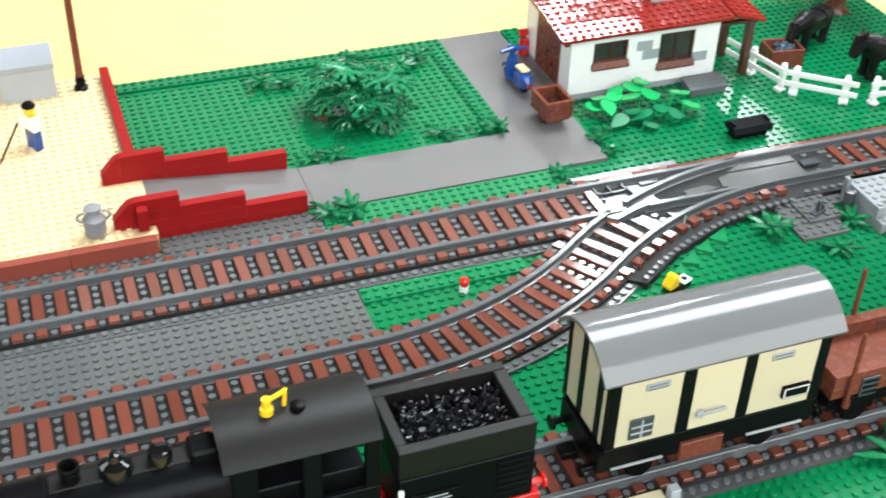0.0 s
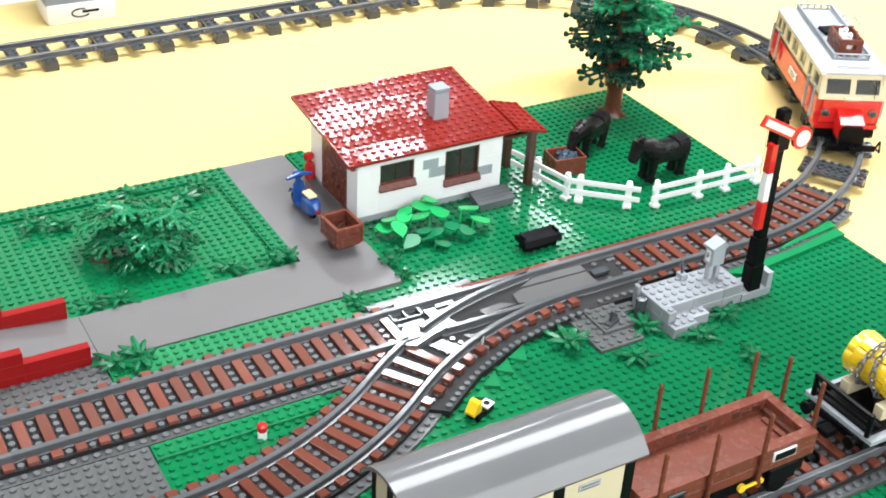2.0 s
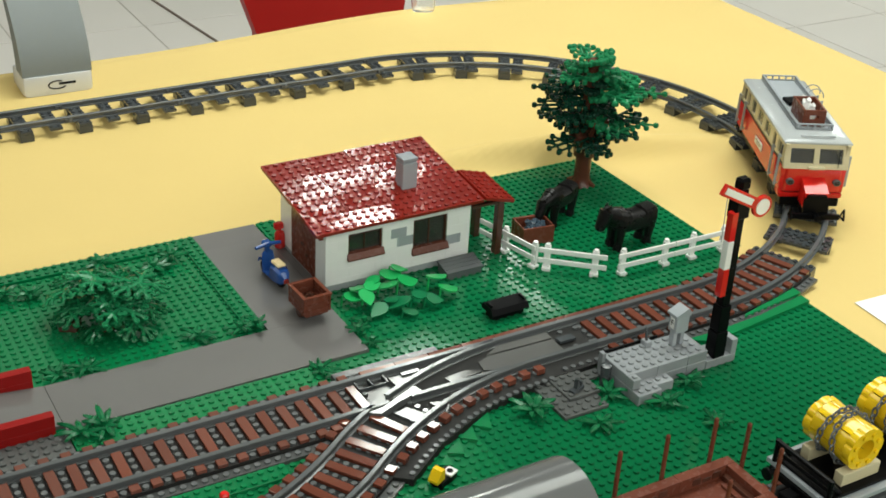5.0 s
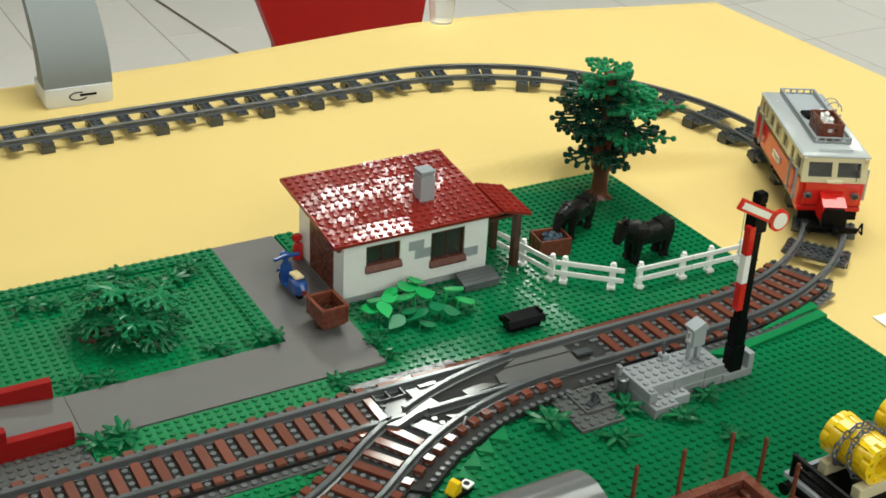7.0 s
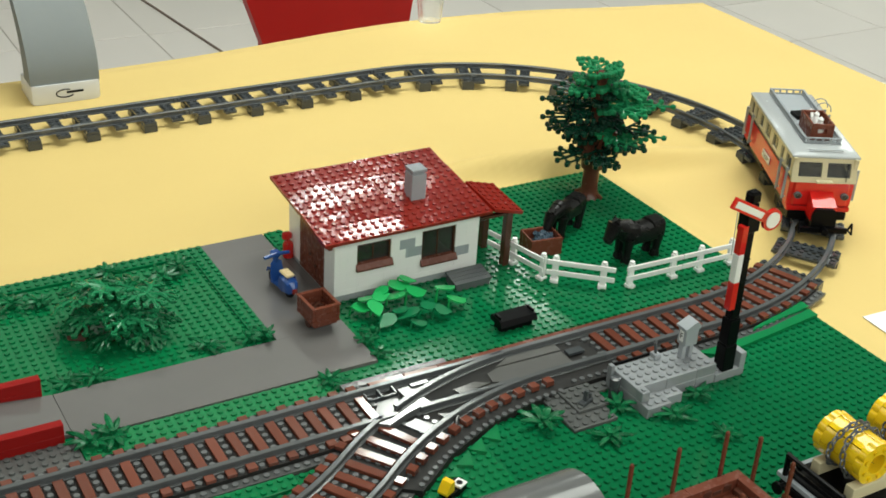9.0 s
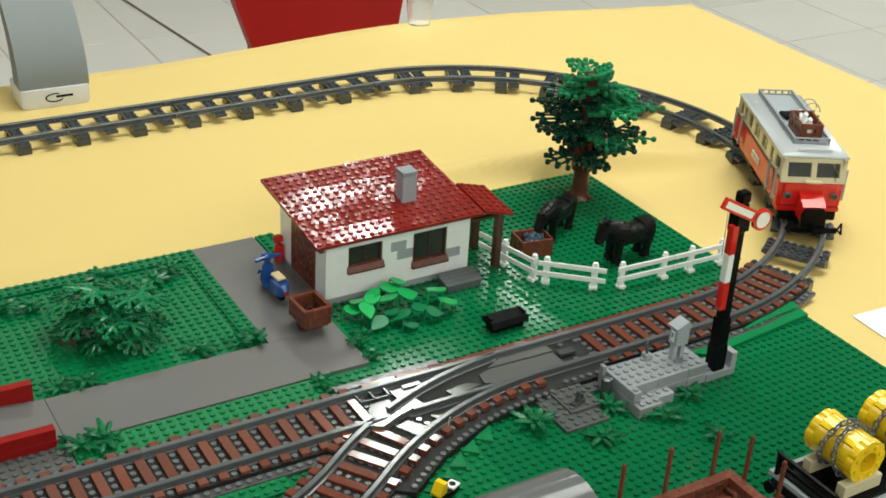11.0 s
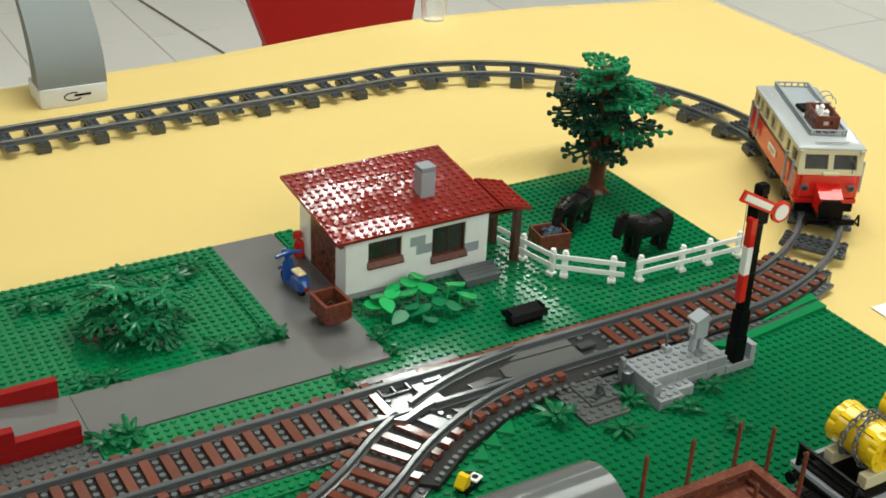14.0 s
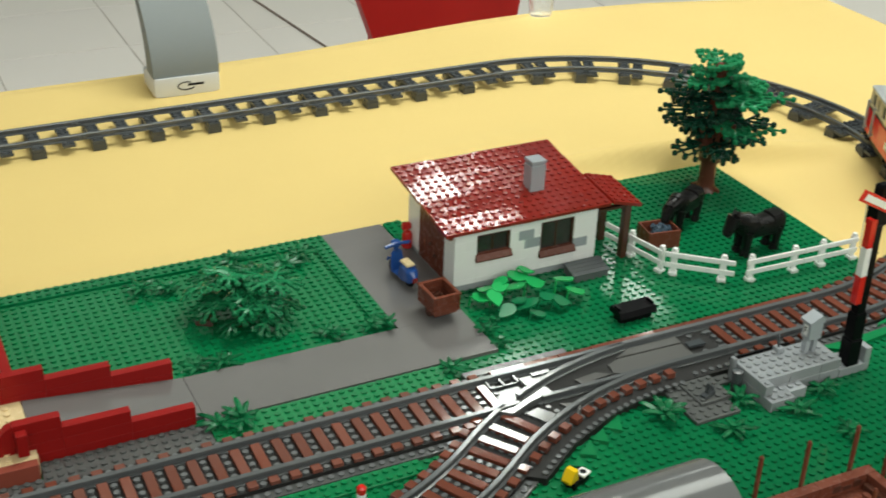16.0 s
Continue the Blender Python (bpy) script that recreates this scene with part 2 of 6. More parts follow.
# ---- room ----
def room():
    g = B()
    box(g, -700, -700, -96, 700, 700, -94.3, 0.01)
    fl = solo("floor", g, GROUT, "pale glazed floor tiles with dark joints", "floor", kind="structure")
    side = 50
    base = B()
    box(base, 0, 0, -94.3, side - 0.55, side - 0.55, -94, 0.12)
    me = mesh_of(base, TILE, "tile")
    for i in range(-5, 13):
        for j in range(-1, 13):
            o = new("tile", me)
            o.parent = fl
            o.matrix_local = pose((i * side + 19.1) * U, (j * side + 26.2) * U, 0)
    rest = B()
    for i in range(-14, 14):
        for j in range(-14, 14):
            if not (-5 <= i < 13 and -1 <= j < 13):
                x, y = i * side + 19.1, j * side + 26.2
                box(rest, max(x, -690), max(y, -690), -94.3, min(x + side - 0.55, 690), min(y + side - 0.55, 690), -94, 0.12)
    part("tiles", rest, TILE, fl, "", "stuff")
    g = B()
    prism(g, [(112.6, 560), (113.3, 560), (130.7, 419), (137.7, 353), (159.1, 160), (158.4, 160), (137.0, 353), (130.0, 419)], -94.0, -93.3, "z")
    solo("floor_cable", g, plastic("dull_brown_rubber", (0.2, 0.15, 0.12), 1.2, spec=0.2), "dark brown flat cable cover lying on the floor", "cable cover")
    for nm, b in (("wall_north", (-700, 690, -94, 700, 700, 262)), ("wall_south", (-700, -700, -94, 700, -690, 262)),
                  ("wall_east", (690, -690, -94, 700, 690, 262)), ("wall_west", (-700, -690, -94, -690, 690, 262))):
        g = B()
        box(g, *b, 0.01)
        solo(nm, g, WALLP, "plain off-white painted wall", "wall", kind="structure")
    g = B()
    box(g, -700, -700, 262, 700, 700, 268, 0.01)
    solo("ceiling", g, CEILP, "plain dull grey ceiling", "ceiling", kind="structure")
    # a plain housing for each of the unseen area lights
    for lx, ly, w, lw, ll, turn in LAMPS:
        x, y, z = lx / U, ly / U, CEIL / U
        e = thing("unseen_lamp_panel", "flat white lamp panel on the ceiling, out of view", "lamp", (x, y, z), turn, group="ceiling lamps")
        g = B()
        box(g, -lw / U / 2 - 3, -ll / U / 2 - 3, 0, lw / U / 2 + 3, ll / U / 2 + 3, 5.9)
        part("housing", g, WHITE, e)


def table():
    """Yellow cloth over a long table, its far edge a little bowed."""
    e = thing("table", "long table under a plain yellow cloth", "table")
    g = B()
    X = np.linspace(-150, 147, 180)
    def far(x):
        return 104.3 + 5.0 * math.exp(-((x - 84) / 34) ** 2) - 5.5 * max(0, (x - 108) / 39) ** 1.3
    def fold(x, y):
        """One long soft ridge in the cloth behind the plates, steeper on its near side."""
        u = y - (43.6 - 0.2 * (x - 60))
        along = max(0, min(1, (x - 42) / 20)) * max(0, min(1, (104 - x) / 26))
        return 3.7 * along * (math.exp(-(u / 4.0) ** 2) if u > 0 else math.exp(-(u / 2.1) ** 2))
    rows = []
    ny = 330
    for x in X:
        col = []
        for j in range(ny + 1):
            v = j / ny
            y = -120 + (far(x) + 120) * v
            out = max(0.0, min(1.0, max((y - 39.5) / 5, (x - 76.5) / 5)))
            z = -0.22 - 0.5 * out * out * (3 - 2 * out)
            if y > 39.5 or x > 77:
                z += 0.10 * noise.noise(Vector((x * 0.05, y * 0.06, 1.0))) + 0.05 * noise.noise(Vector((x * 0.03 + y * 0.02, y * 0.22 - x * 0.05, 4.0))) + fold(x, y)
            fray = min(1, max(0, (146 - x) / 4)) * min(1, max(0, (far(x) - 1 - y) / 3))
            z -= 0.5 * (1 - fray) ** 2
            col.append(g.verts.new((x, y, z)))
        for k in range(1, 9):
            y = far(x)
            sway = 1.6 * math.sin(x * 0.16) * k / 8
            col.append(g.verts.new((x, y + 0.5 + sway, -0.7 - k * 9)))
        rows.append(col)
    for a, b in zip(rows, rows[1:]):
        for j in range(len(a) - 1):
            g.faces.new([a[j], b[j], b[j + 1], a[j + 1]])
    side = [rows[-1][:ny + 1]]
    for k in range(1, 9):
        side.append([g.verts.new((147.4 + 1.5 * math.sin(v.co.y * 0.17) * k / 8, v.co.y, -0.7 - k * 9)) for v in rows[-1][:ny + 1]])
    for a, b in zip(side, side[1:]):
        for j in range(ny):
            g.faces.new([a[j], b[j], b[j + 1], a[j + 1]])
    part("cloth", g, CLOTH, e, "plain yellow cotton table cloth")
    g = B()
    box(g, -148, -118, -4, 144, 96, -1.3)
    part("tabletop", g, WALLP, e)
    for x in (-140, 136):
        for y in (-110, 88):
            g = B()
            box(g, x, y, -94, x + 6, y + 6, -4)
            part("leg", g, DGREY, e)


room()
table()


# ---- baseplates ----
BACK, RIGHT = 39.0, 75.8
def baseplate(x0, x1, y0, y1, mat, label, skip=None):
    e = thing("baseplate", label, "baseplate", ((x0 + x1) / 2, (y0 + y1) / 2, -0.2), group="baseplates", kind="structure")
    w, d = (x1 - x0) / 2, (y1 - y0) / 2
    cx, cy = (x0 + x1) / 2, (y0 + y1) / 2
    g = B()
    box(g, -w + 0.008, -d + 0.008, 0.01, w - 0.008, d - 0.008, 0.2, 0.012)
    part("sheet", g, mat, e)
    stud_field("studs", [(x - cx, y - cy, 0.2) for x, y, z in grid(x0, x1, y0, y1, 0, skip)], mat, e)


def under_track(x, y):
    if -4 < y < 4.2 or (19 < x < 31.6 and 0 < y < 5.3) or (abs(y + 32) < 4):
        return True
    if abs(y + 16) < 4 and x < -6:
        return True
    if -22 > x and y > 5:
        return True
    if (8 < y < 16 and x < 25.5) or (17.5 < x < 25.5 and y > 8):
        return True
    if 26.5 < x < 45 and 20.7 < y < 33:
        return True
    return x < -6.2 and -16 < y < 8


baseplate(28, RIGHT, -9, BACK, GREEN_D, "dark green studded baseplate on the table cloth", under_track)
baseplate(-21.8, 28, -9, BACK, GREEN, "green studded baseplate on the table cloth", under_track)
baseplate(28, RIGHT, -57, -9, GREEN_D, "dark green studded baseplate under the sidings", under_track)
baseplate(-20, 28, -57, -9, GREEN, "green studded baseplate under the sidings", under_track)
baseplate(-68, -20, -57, -9, GREEN, "green studded baseplate under the sidings", lambda x, y: under_track(x, y) or x < -45)
baseplate(-68, -21.8, -9, BACK, GREEN, "green studded baseplate on the table cloth", lambda x, y: True)


def plate(name, x0, x1, y0, y1, z0, z1, mat, label, category="plate", studs=True, group="", skip=None, kind=""):
    e = thing(name, label, category, ((x0 + x1) / 2, (y0 + y1) / 2, z0), group=group, kind=kind)
    w, d = (x1 - x0) / 2, (y1 - y0) / 2
    g = B()
    box(g, -w + 0.015, -d + 0.015, 0, w - 0.015, d - 0.015, z1 - z0, 0.035)
    part("slab", g, mat, e)
    if studs:
        cx, cy = (x0 + x1) / 2, (y0 + y1) / 2
        stud_field("studs", [(x - cx, y - cy, z1 - z0) for x, y, z in grid(x0, x1, y0, y1, 0, skip)], mat, e)
    return e


PLATEGREY = plastic("plate_grey_plastic", (0.092, 0.096, 0.094), 0.35)
# grey studded ground between the left-hand tracks
plate("ground_plate", -54, -6.3, -12, -5.2, 0.01, 0.4, PLATEGREY, "grey studded plate between two tracks", group="ground plates")
plate("ground_plate", -54, -21.8, 4, 5.58, 0.01, 0.4, PLATEGREY, "grey studded plate below the platform", group="ground plates")
plate("ground_plate", -21.8, -6.3, 4, 8.0, 0.01, 0.4, PLATEGREY, "grey studded plate beside the ramp wall", group="ground plates")
# lot edging: raised green plates round the garden
plate("edging_plate", -21.8, 17.5, 37, 39, 0.01, 0.4, GREEN_D, "green studded plate edging the garden", group="edging plates")
plate("edging_plate", 15.5, 17.5, 17, 37, 0.01, 0.4, GREEN_D, "green studded plate edging the garden", group="edging plates")
plate("edging_plate", 25.6, 28, 34, 39, 0.01, 0.4, GREEN_D, "green studded plate behind the house", group="edging plates")
plate("verge_plate", -6.2, 18.9, 4.05, 7.9, 0.01, 0.35, GREEN_L, "bright green studded plate between path and track", group="verge plates")


def path_tile(x0, x1, y0, y1, z=0.4, label="smooth grey tiled path slab"):
    e = thing("path_slab", label, "path", ((x0 + x1) / 2, (y0 + y1) / 2, 0.01), group="path slabs", kind="structure")
    w, d = (x1 - x0) / 2, (y1 - y0) / 2
    g = B()
    box(g, -w + 0.004, -d + 0.004, 0, w - 0.004, d - 0.004, z, 0.012)
    part("slab", g, MGREY, e)


path_tile(-6.2, 25.4, 8.1, 16.0)
path_tile(17.4, 25.4, 16.0, 35.0)
path_tile(17.4, 25.4, 35.0, 39.0, 0.34)
path_tile(25.41, 26.39, 20.9, 33.9)


def ramp():
    e = thing("ramp", "smooth grey ramp between low red walls", "ramp", kind="structure")
    g = B()
    prism(g, [(-6.25, 0.02), (-6.25, 0.4), (-21.8, 2.0), (-21.8, 0.02)], 9.0, 16.0, "y")
    part("slab", g, MGREY, e)


ramp()


def red_wall(y, label):
    """Three steps of red bricks, level tops, with a slope at the upper end."""
    e = thing("ramp_wall", label, "wall", (0, y, 0), group="ramp walls")
    def brick(x0, x1, z0, z1):
        g = B()
        box(g, x0 + 0.004, 0.02, z0, x1 - 0.004, 0.98, z1, 0.02)
        part("brick", g, BRICKRED, e)
    for x0, x1, top in ((-13.2, -7.2, 2.45), (-19.4, -13.2, 3.7), (-23.6, -19.4, 4.95)):
        z = top
        while z > 0.05:
            lo = max(0.02, z - 1.2)
            brick(x0, x1, lo, z - 0.004)
            z -= 1.2
    g = B()
    prism(g, [(-23.62, 2.01), (-23.62, 4.9), (-24.2, 4.7), (-25.6, 3.2), (-25.6, 2.01)], 0.02, 0.98, "y")
    part("slope_brick", g, BRICKRED, e)
    if y < 10:
        part("corner_brick", box(B(), -23.5, -1.0, 2.21, -22.5, -0.02, 4.5, 0.06), BRICKRED, e)


red_wall(16.0, "stepped red brick wall beside the garden lawn")
red_wall(7.9, "stepped red brick wall along the track side")


PLATRED = plastic("rust_red_plastic", (0.22, 0.05, 0.032), 1.0, spec=0.25)


def tan_platform():
    e = thing("loading_platform", "tan studded platform with a brown brick front", "platform", kind="structure")
    g = B()
    box(g, -60, 6.6, 0.02, -21.85, 38.5, 2.0, 0.04)
    part("deck", g, TAN, e)
    skip = lambda x, y: (y < 9 and x > -24) or (16 < y < 17 and x > -25.6)
    stud_field("studs", grid(-52.85, -22.85, 6.6, 38.6, 2.0, skip), TAN, e)
    for x0 in range(-62, -22, 8):
        part("brick", box(B(), x0 + 0.01, 5.6, 0.02, x0 + 7.99, 6.58, 2.02, 0.04), PLATRED, e)
    g = B()
    for k in range(3):
        box(g, -22.85, 17.05 + 7.1 * k, 2.02, -21.85, 17.05 + 7.1 * k + 7.06, 3.2, 0.05)
    w = part("parapet", g, BRICKRED, e, "low red parapet of bricks")


tan_platform()


# ---- house ----
HX0, HX1, HY0, HY1 = 26.4, 45.1, 20.8, 33.0
RX0, RX1, RY0, RY1, RZ0, RZ1 = 24.7, 46.1, 19.6, 34.8, 7.95, 9.75


def house():
    e = thing("house", "small white brick house with a dark red shed roof", "house", (0, 0, 0))
    front_z = lambda y: RZ0 + (RZ1 - RZ0) * (y - RY0) / (RY1 - RY0) - 0.12
    # foundation
    g = B()
    box(g, HX0 + 0.02, HY0 + 0.02, 0.02, HX1 - 0.02, HY1, 0.82, 0.03)
    part("foundation", g, plastic("foundation_grey_plastic", (0.31, 0.335, 0.34), 0.3), e, "grey plastic plinth")
    courses = [(max(0.84, 0.29 + k * 1.2), min(0.29 + (k + 1) * 1.2, 7.9)) for k in range(7)]
    grey = [(34.6, 36.6, 4), (35.4, 37.5, 3), (42.0, 43.9, 2)]
    holes = [(29.2, 33.5, 3.4, 6.84), (37.5, 42.0, 2.2, 6.84)]
    def front(z0, z1, k):
        xs = [HX0]
        step = 3.1
        x = HX0 + (step if k % 2 else step / 2)
        while x < HX1 - 0.6:
            xs.append(x)
            x += step
        xs.append(HX1)
        cuts = sorted(set([round(v, 3) for v in xs] + [v for a, b, _, _ in holes for v in (a, b)] + [v for a, b, c in grey if c == k for v in (a, b)]))
        for a, b in zip(cuts, cuts[1:]):
            if b - a < 0.05:
                continue
            m = (a + b) / 2
            spans = [(z0, z1)]
            for h0, h1, zz0, zz1 in holes:
                if h0 < m < h1:
                    spans = [s for lo, hi in spans for s in ((lo, min(hi, zz0)), (max(lo, zz1), hi)) if s[1] - s[0] > 0.08]
            for lo, hi in spans:
                tone = LGREY if any(c == k and p < m < q for p, q, c in grey) else WHITE
                g = B()
                box(g, a + 0.0015, HY0, lo + 0.0015, b - 0.0015, HY0 + 1, hi - 0.0015, 0.007)
                part("brick", g, tone, e)
    for k, (z0, z1) in enumerate(courses):
        front(z0, z1, k)
    # side and back walls, with the slope of the roof
    def side(x0, x1, ya, yb, z0=0.84):
        g = B()
        prism(g, [(ya, z0), (yb, z0), (yb, front_z(yb)), (ya, front_z(ya))], x0, x1, "x")
        return g
    part("side_wall", side(HX0, HX0 + 1, HY0 + 1.01, 23.4), WHITE, e)
    part("side_wall", side(HX0, HX0 + 1, 30.0, HY1), WHITE, e)
    part("side_wall", side(HX1 - 1, HX1, HY0 + 1.01, HY1), WHITE, e)
    g = B()
    box(g, HX0 + 1.01, HY1 - 1, 0.84, HX1 - 1.01, HY1, 9.3, 0.03)
    part("back_wall", g, WHITE, e)
    # barn door of brown boards
    d = part("door", side(HX0 + 0.15, HX0 + 0.7, 23.42, 29.98, 0.5), DBROWN, e, "tall brown boarded door")
    for k in range(6):
        g = B()
        y = 23.5 + k * 1.08
        prism(g, [(y, 0.5), (y + 1.0, 0.5), (y + 1.0, front_z(y + 1) - 0.4), (y, front_z(y) - 0.4)], HX0 - 0.02, HX0 + 0.17, "x")
        part("board", g, BROWN, d)
    for y, z in ((26.6, 3.6), (25.4, 2.6)):
        g = B()
        cyl(g, (HX0 - 0.25, y, z), (HX0 + 0.1, y, z), 0.22)
        part("knob", g, DBROWN, d)
    # windows
    for x0, x1, z0, z1 in holes:
        w = thing("window", "", "", (0, 0, 0))
        w.parent = e
        for key in ("label", "category"):
            if key in w:
                del w[key]
        f = B()
        t = 0.22
        y0, y1 = HY0 + 0.12, HY0 + 0.7
        box(f, x0 + 0.01, y0, z0 + 1.0, x0 + t, y1, z1 - 0.01, 0.03)
        box(f, x1 - t, y0, z0 + 1.0, x1 - 0.01, y1, z1 - 0.01, 0.03)
        box(f, x0 + t, y0, z1 - t, x1 - t, y1, z1 - 0.01, 0.03)
        box(f, (x0 + x1) / 2 - 0.06, y0 + 0.2, z0 + 1.0, (x0 + x1) / 2 + 0.06, y1, z1 - t, 0.02)
        part("frame", f, DBROWN, w)
        for a, b in ((x0 + t, (x0 + x1) / 2 - 0.06), ((x0 + x1) / 2 + 0.06, x1 - t)):
            g = B()
            box(g, a + 0.01, HY0 + 0.42, z0 + 1.0, b - 0.01, HY0 + 0.5, z1 - t, 0.01)
            o = part("pane", g, DARKPANE, w)
            o.visible_shadow = False
        g = B()
        prism(g, [(HY0 + 0.6, z0 + 0.2), (HY0 - 0.42, z0 + 0.2), (HY0 - 0.5, z0 + 0.42), (HY0 - 0.12, z0 + 1.02), (HY0 + 0.6, z0 + 1.02)], x0 - 0.14, x1 + 0.14, "x")
        part("sill", g, BROWN, w)
    # roof
    L = math.hypot(RY1 - RY0, RZ1 - RZ0)
    tilt = math.degrees(math.atan2(RZ1 - RZ0, RY1 - RY0))
    def slab(name, x0, x1, y0, z0, ang, lean, rows, tips):
        """Studded plates laid edge to edge on a slope; tips gives each plate's own slight tilt."""
        r = new(name)
        r.parent = e
        r.matrix_local = pose(x0 * U, y0 * U, z0 * U, ang, lean)
        nx = len(tips[0])
        w, v0 = (x1 - x0) / nx, 0.0
        for length, row in zip(rows, tips):
            for i, (tx, ty) in enumerate(row):
                mx, my = (i + 0.5) * w, v0 + length / 2
                sit = pose(mx * U, my * U, 0, tx, ty)
                o = part("roof_plate", box(B(), -w / 2 + 0.002, -length / 2 + 0.002, 0, w / 2 - 0.002, length / 2 - 0.002, 0.4, 0.015), DRED, r)
                o.matrix_local = sit
                o = stud_field("studs", grid(-w / 2, w / 2, -length / 2, length / 2, 0.4), DRED_S, r, edge=0.06)
                o.matrix_local = sit
            v0 += length
        return r
    flat = (0.0, 0.0)
    slab("roof", RX0, RX1, RY0, RZ0, tilt, 0, (3.06, 4.08, 4.08, L - 11.22),
         (((0.1, -0.6), (-0.6, 0.6), flat, flat), ((2.0, 1.4), (2.1, -0.3), (0.6, 0.0), flat), ((0.0, 0.6), (1.9, 0.3), (1.2, 0.0), flat), (flat, (-1.6, 0.0), (2.7, 0.0), (2.0, 0.0))))
    slab("porch_roof", RX1 + 0.02, 50.3, 19.4, 8.25, 4.6, 15.0, (7.0,), (((0.0, 0.0),),))
    g = B()
    prism(g, [(RY0 + 0.3, RZ0 - 0.5), (RY1 - 0.3, RZ1 - 0.5), (RY1 - 0.3, RZ1 - 0.02), (RY0 + 0.3, RZ0 - 0.02)], RX0 + 0.5, RX0 + 1.0, "x")
    part("barge_board", g, BROWN, e, "brown board under the roof edge")
    # chimney
    cx, cy, ct = 38.9, 25.45, 12.75
    c = part("chimney", box(B(), cx - 0.95, cy - 0.9, 8.2, cx + 0.95, cy + 0.9, ct - 0.62, 0.06), LGREY, e, "light grey square chimney")
    part("cap", box(B(), cx - 0.98, cy - 0.94, ct - 0.4, cx + 0.98, cy + 0.94, ct, 0.05), LGREY, c)
    part("neck", box(B(), cx - 0.8, cy - 0.76, ct - 0.61, cx + 0.8, cy + 0.76, ct - 0.41, 0.02), LGREY, c)
    # porch posts and beam
    for y in (20.7, 25.6):
        g = B()
        box(g, 48.6, y - 0.45, 0.02, 49.5, y + 0.45, 7.2, 0.08)
        part("post", g, DBROWN, e)
    g = B()
    box(g, 45.15, 20.4, 6.85, 49.9, 21.1, 7.2, 0.05)
    part("beam", g, DBROWN, e)
    g = B()
    box(g, 45.15, 25.3, 6.95, 49.9, 26.0, 7.3, 0.05)
    part("beam", g, DBROWN, e)


house()


# ---- railway ----
def sweep(bm, pts, prof):
    """Sweep a section (across, up) along (x, y, heading) stations."""
    rings = []
    for x, y, a in pts:
        nx, ny = -math.sin(a), math.cos(a)
        rings.append([bm.verts.new((x + nx * u, y + ny * u, v)) for u, v in prof])
    n = len(prof)
    for r0, r1 in zip(rings, rings[1:]):
        for k in range(n):
            bm.faces.new([r0[k], r0[(k + 1) % n], r1[(k + 1) % n], r1[k]])
    bm.faces.new(rings[0]), bm.faces.new(rings[-1])
    return bm


def rail_profile(o):
    return [(o - 0.42, 0.38), (o - 0.42, 0.5), (o - 0.13, 0.6), (o - 0.13, 0.9), (o - 0.27, 1.0), (o - 0.27, 1.14), (o - 0.2, 1.2),
            (o + 0.2, 1.2), (o + 0.27, 1.14), (o + 0.27, 1.0), (o + 0.13, 0.9), (o + 0.13, 0.6), (o + 0.42, 0.5), (o + 0.42, 0.38)]


def arc(cx, cy, r, a0, a1, n=16):
    """Stations on a circle; the heading follows the turn."""
    s = 1 if a1 > a0 else -1
    return [(cx + r * math.cos(a), cy + r * math.sin(a), a + s * math.pi / 2) for a in (a0 + (a1 - a0) * k / n for k in range(n + 1))]


def local(x, y, a, u, v):
    """A point u along and v across from a station."""
    return x + math.cos(a) * u - math.sin(a) * v, y + math.sin(a) * u + math.cos(a) * v


def turned_box(bm, x, y, a, u0, u1, v0, v1, z0, z1, c=0.05):
    n0 = len(bm.verts)
    box(bm, u0, v0, z0, u1, v1, z1, c)
    bm.verts.ensure_lookup_table()
    for w in bm.verts[n0:]:
        px, py = local(x, y, a, w.co.x, w.co.y)
        w.co.x, w.co.y = px, py


RAILGREY = plastic("rail_grey_plastic", (0.097, 0.103, 0.107), 0.4)
WEBGREY = plastic("web_grey_plastic", (0.095, 0.094, 0.091), 0.3, spec=0.3)
# bed darkened to near black: shade between ties and studs put into its colour
BEDSHADE = plastic("shaded_bed_plastic", (0.022, 0.0215, 0.021), 1.4, spec=0.12)
LEDGEGREY = plastic("ledge_grey_plastic", (0.08, 0.083, 0.083), 0.5)
TILE_IN = mesh_of(box(B(), -0.48, -1.96, 0.4, 0.48, 1.96, 0.79, 0.04), TIEBROWN, "tie_tile")
TILE_OUT = mesh_of(box(B(), -0.48, -0.46, 0.4, 0.48, 0.46, 0.79, 0.04), TIEBROWN, "tie_tile")

TILE_HIGH = mesh_of(box(B(), -0.48, -0.46, 0.4, 0.48, 0.46, 1.02, 0.04), TIEBROWN, "tie_tile")


def lay(mesh, parent, x, y, a, z=0.0):
    o = new("tie_tile", mesh)
    o.parent = parent
    o.matrix_local = pose(x * U, y * U, z * U, random.uniform(-1.1, 1.1), random.uniform(-1.1, 1.1), math.degrees(a) + random.uniform(-0.6, 0.6))
    return o


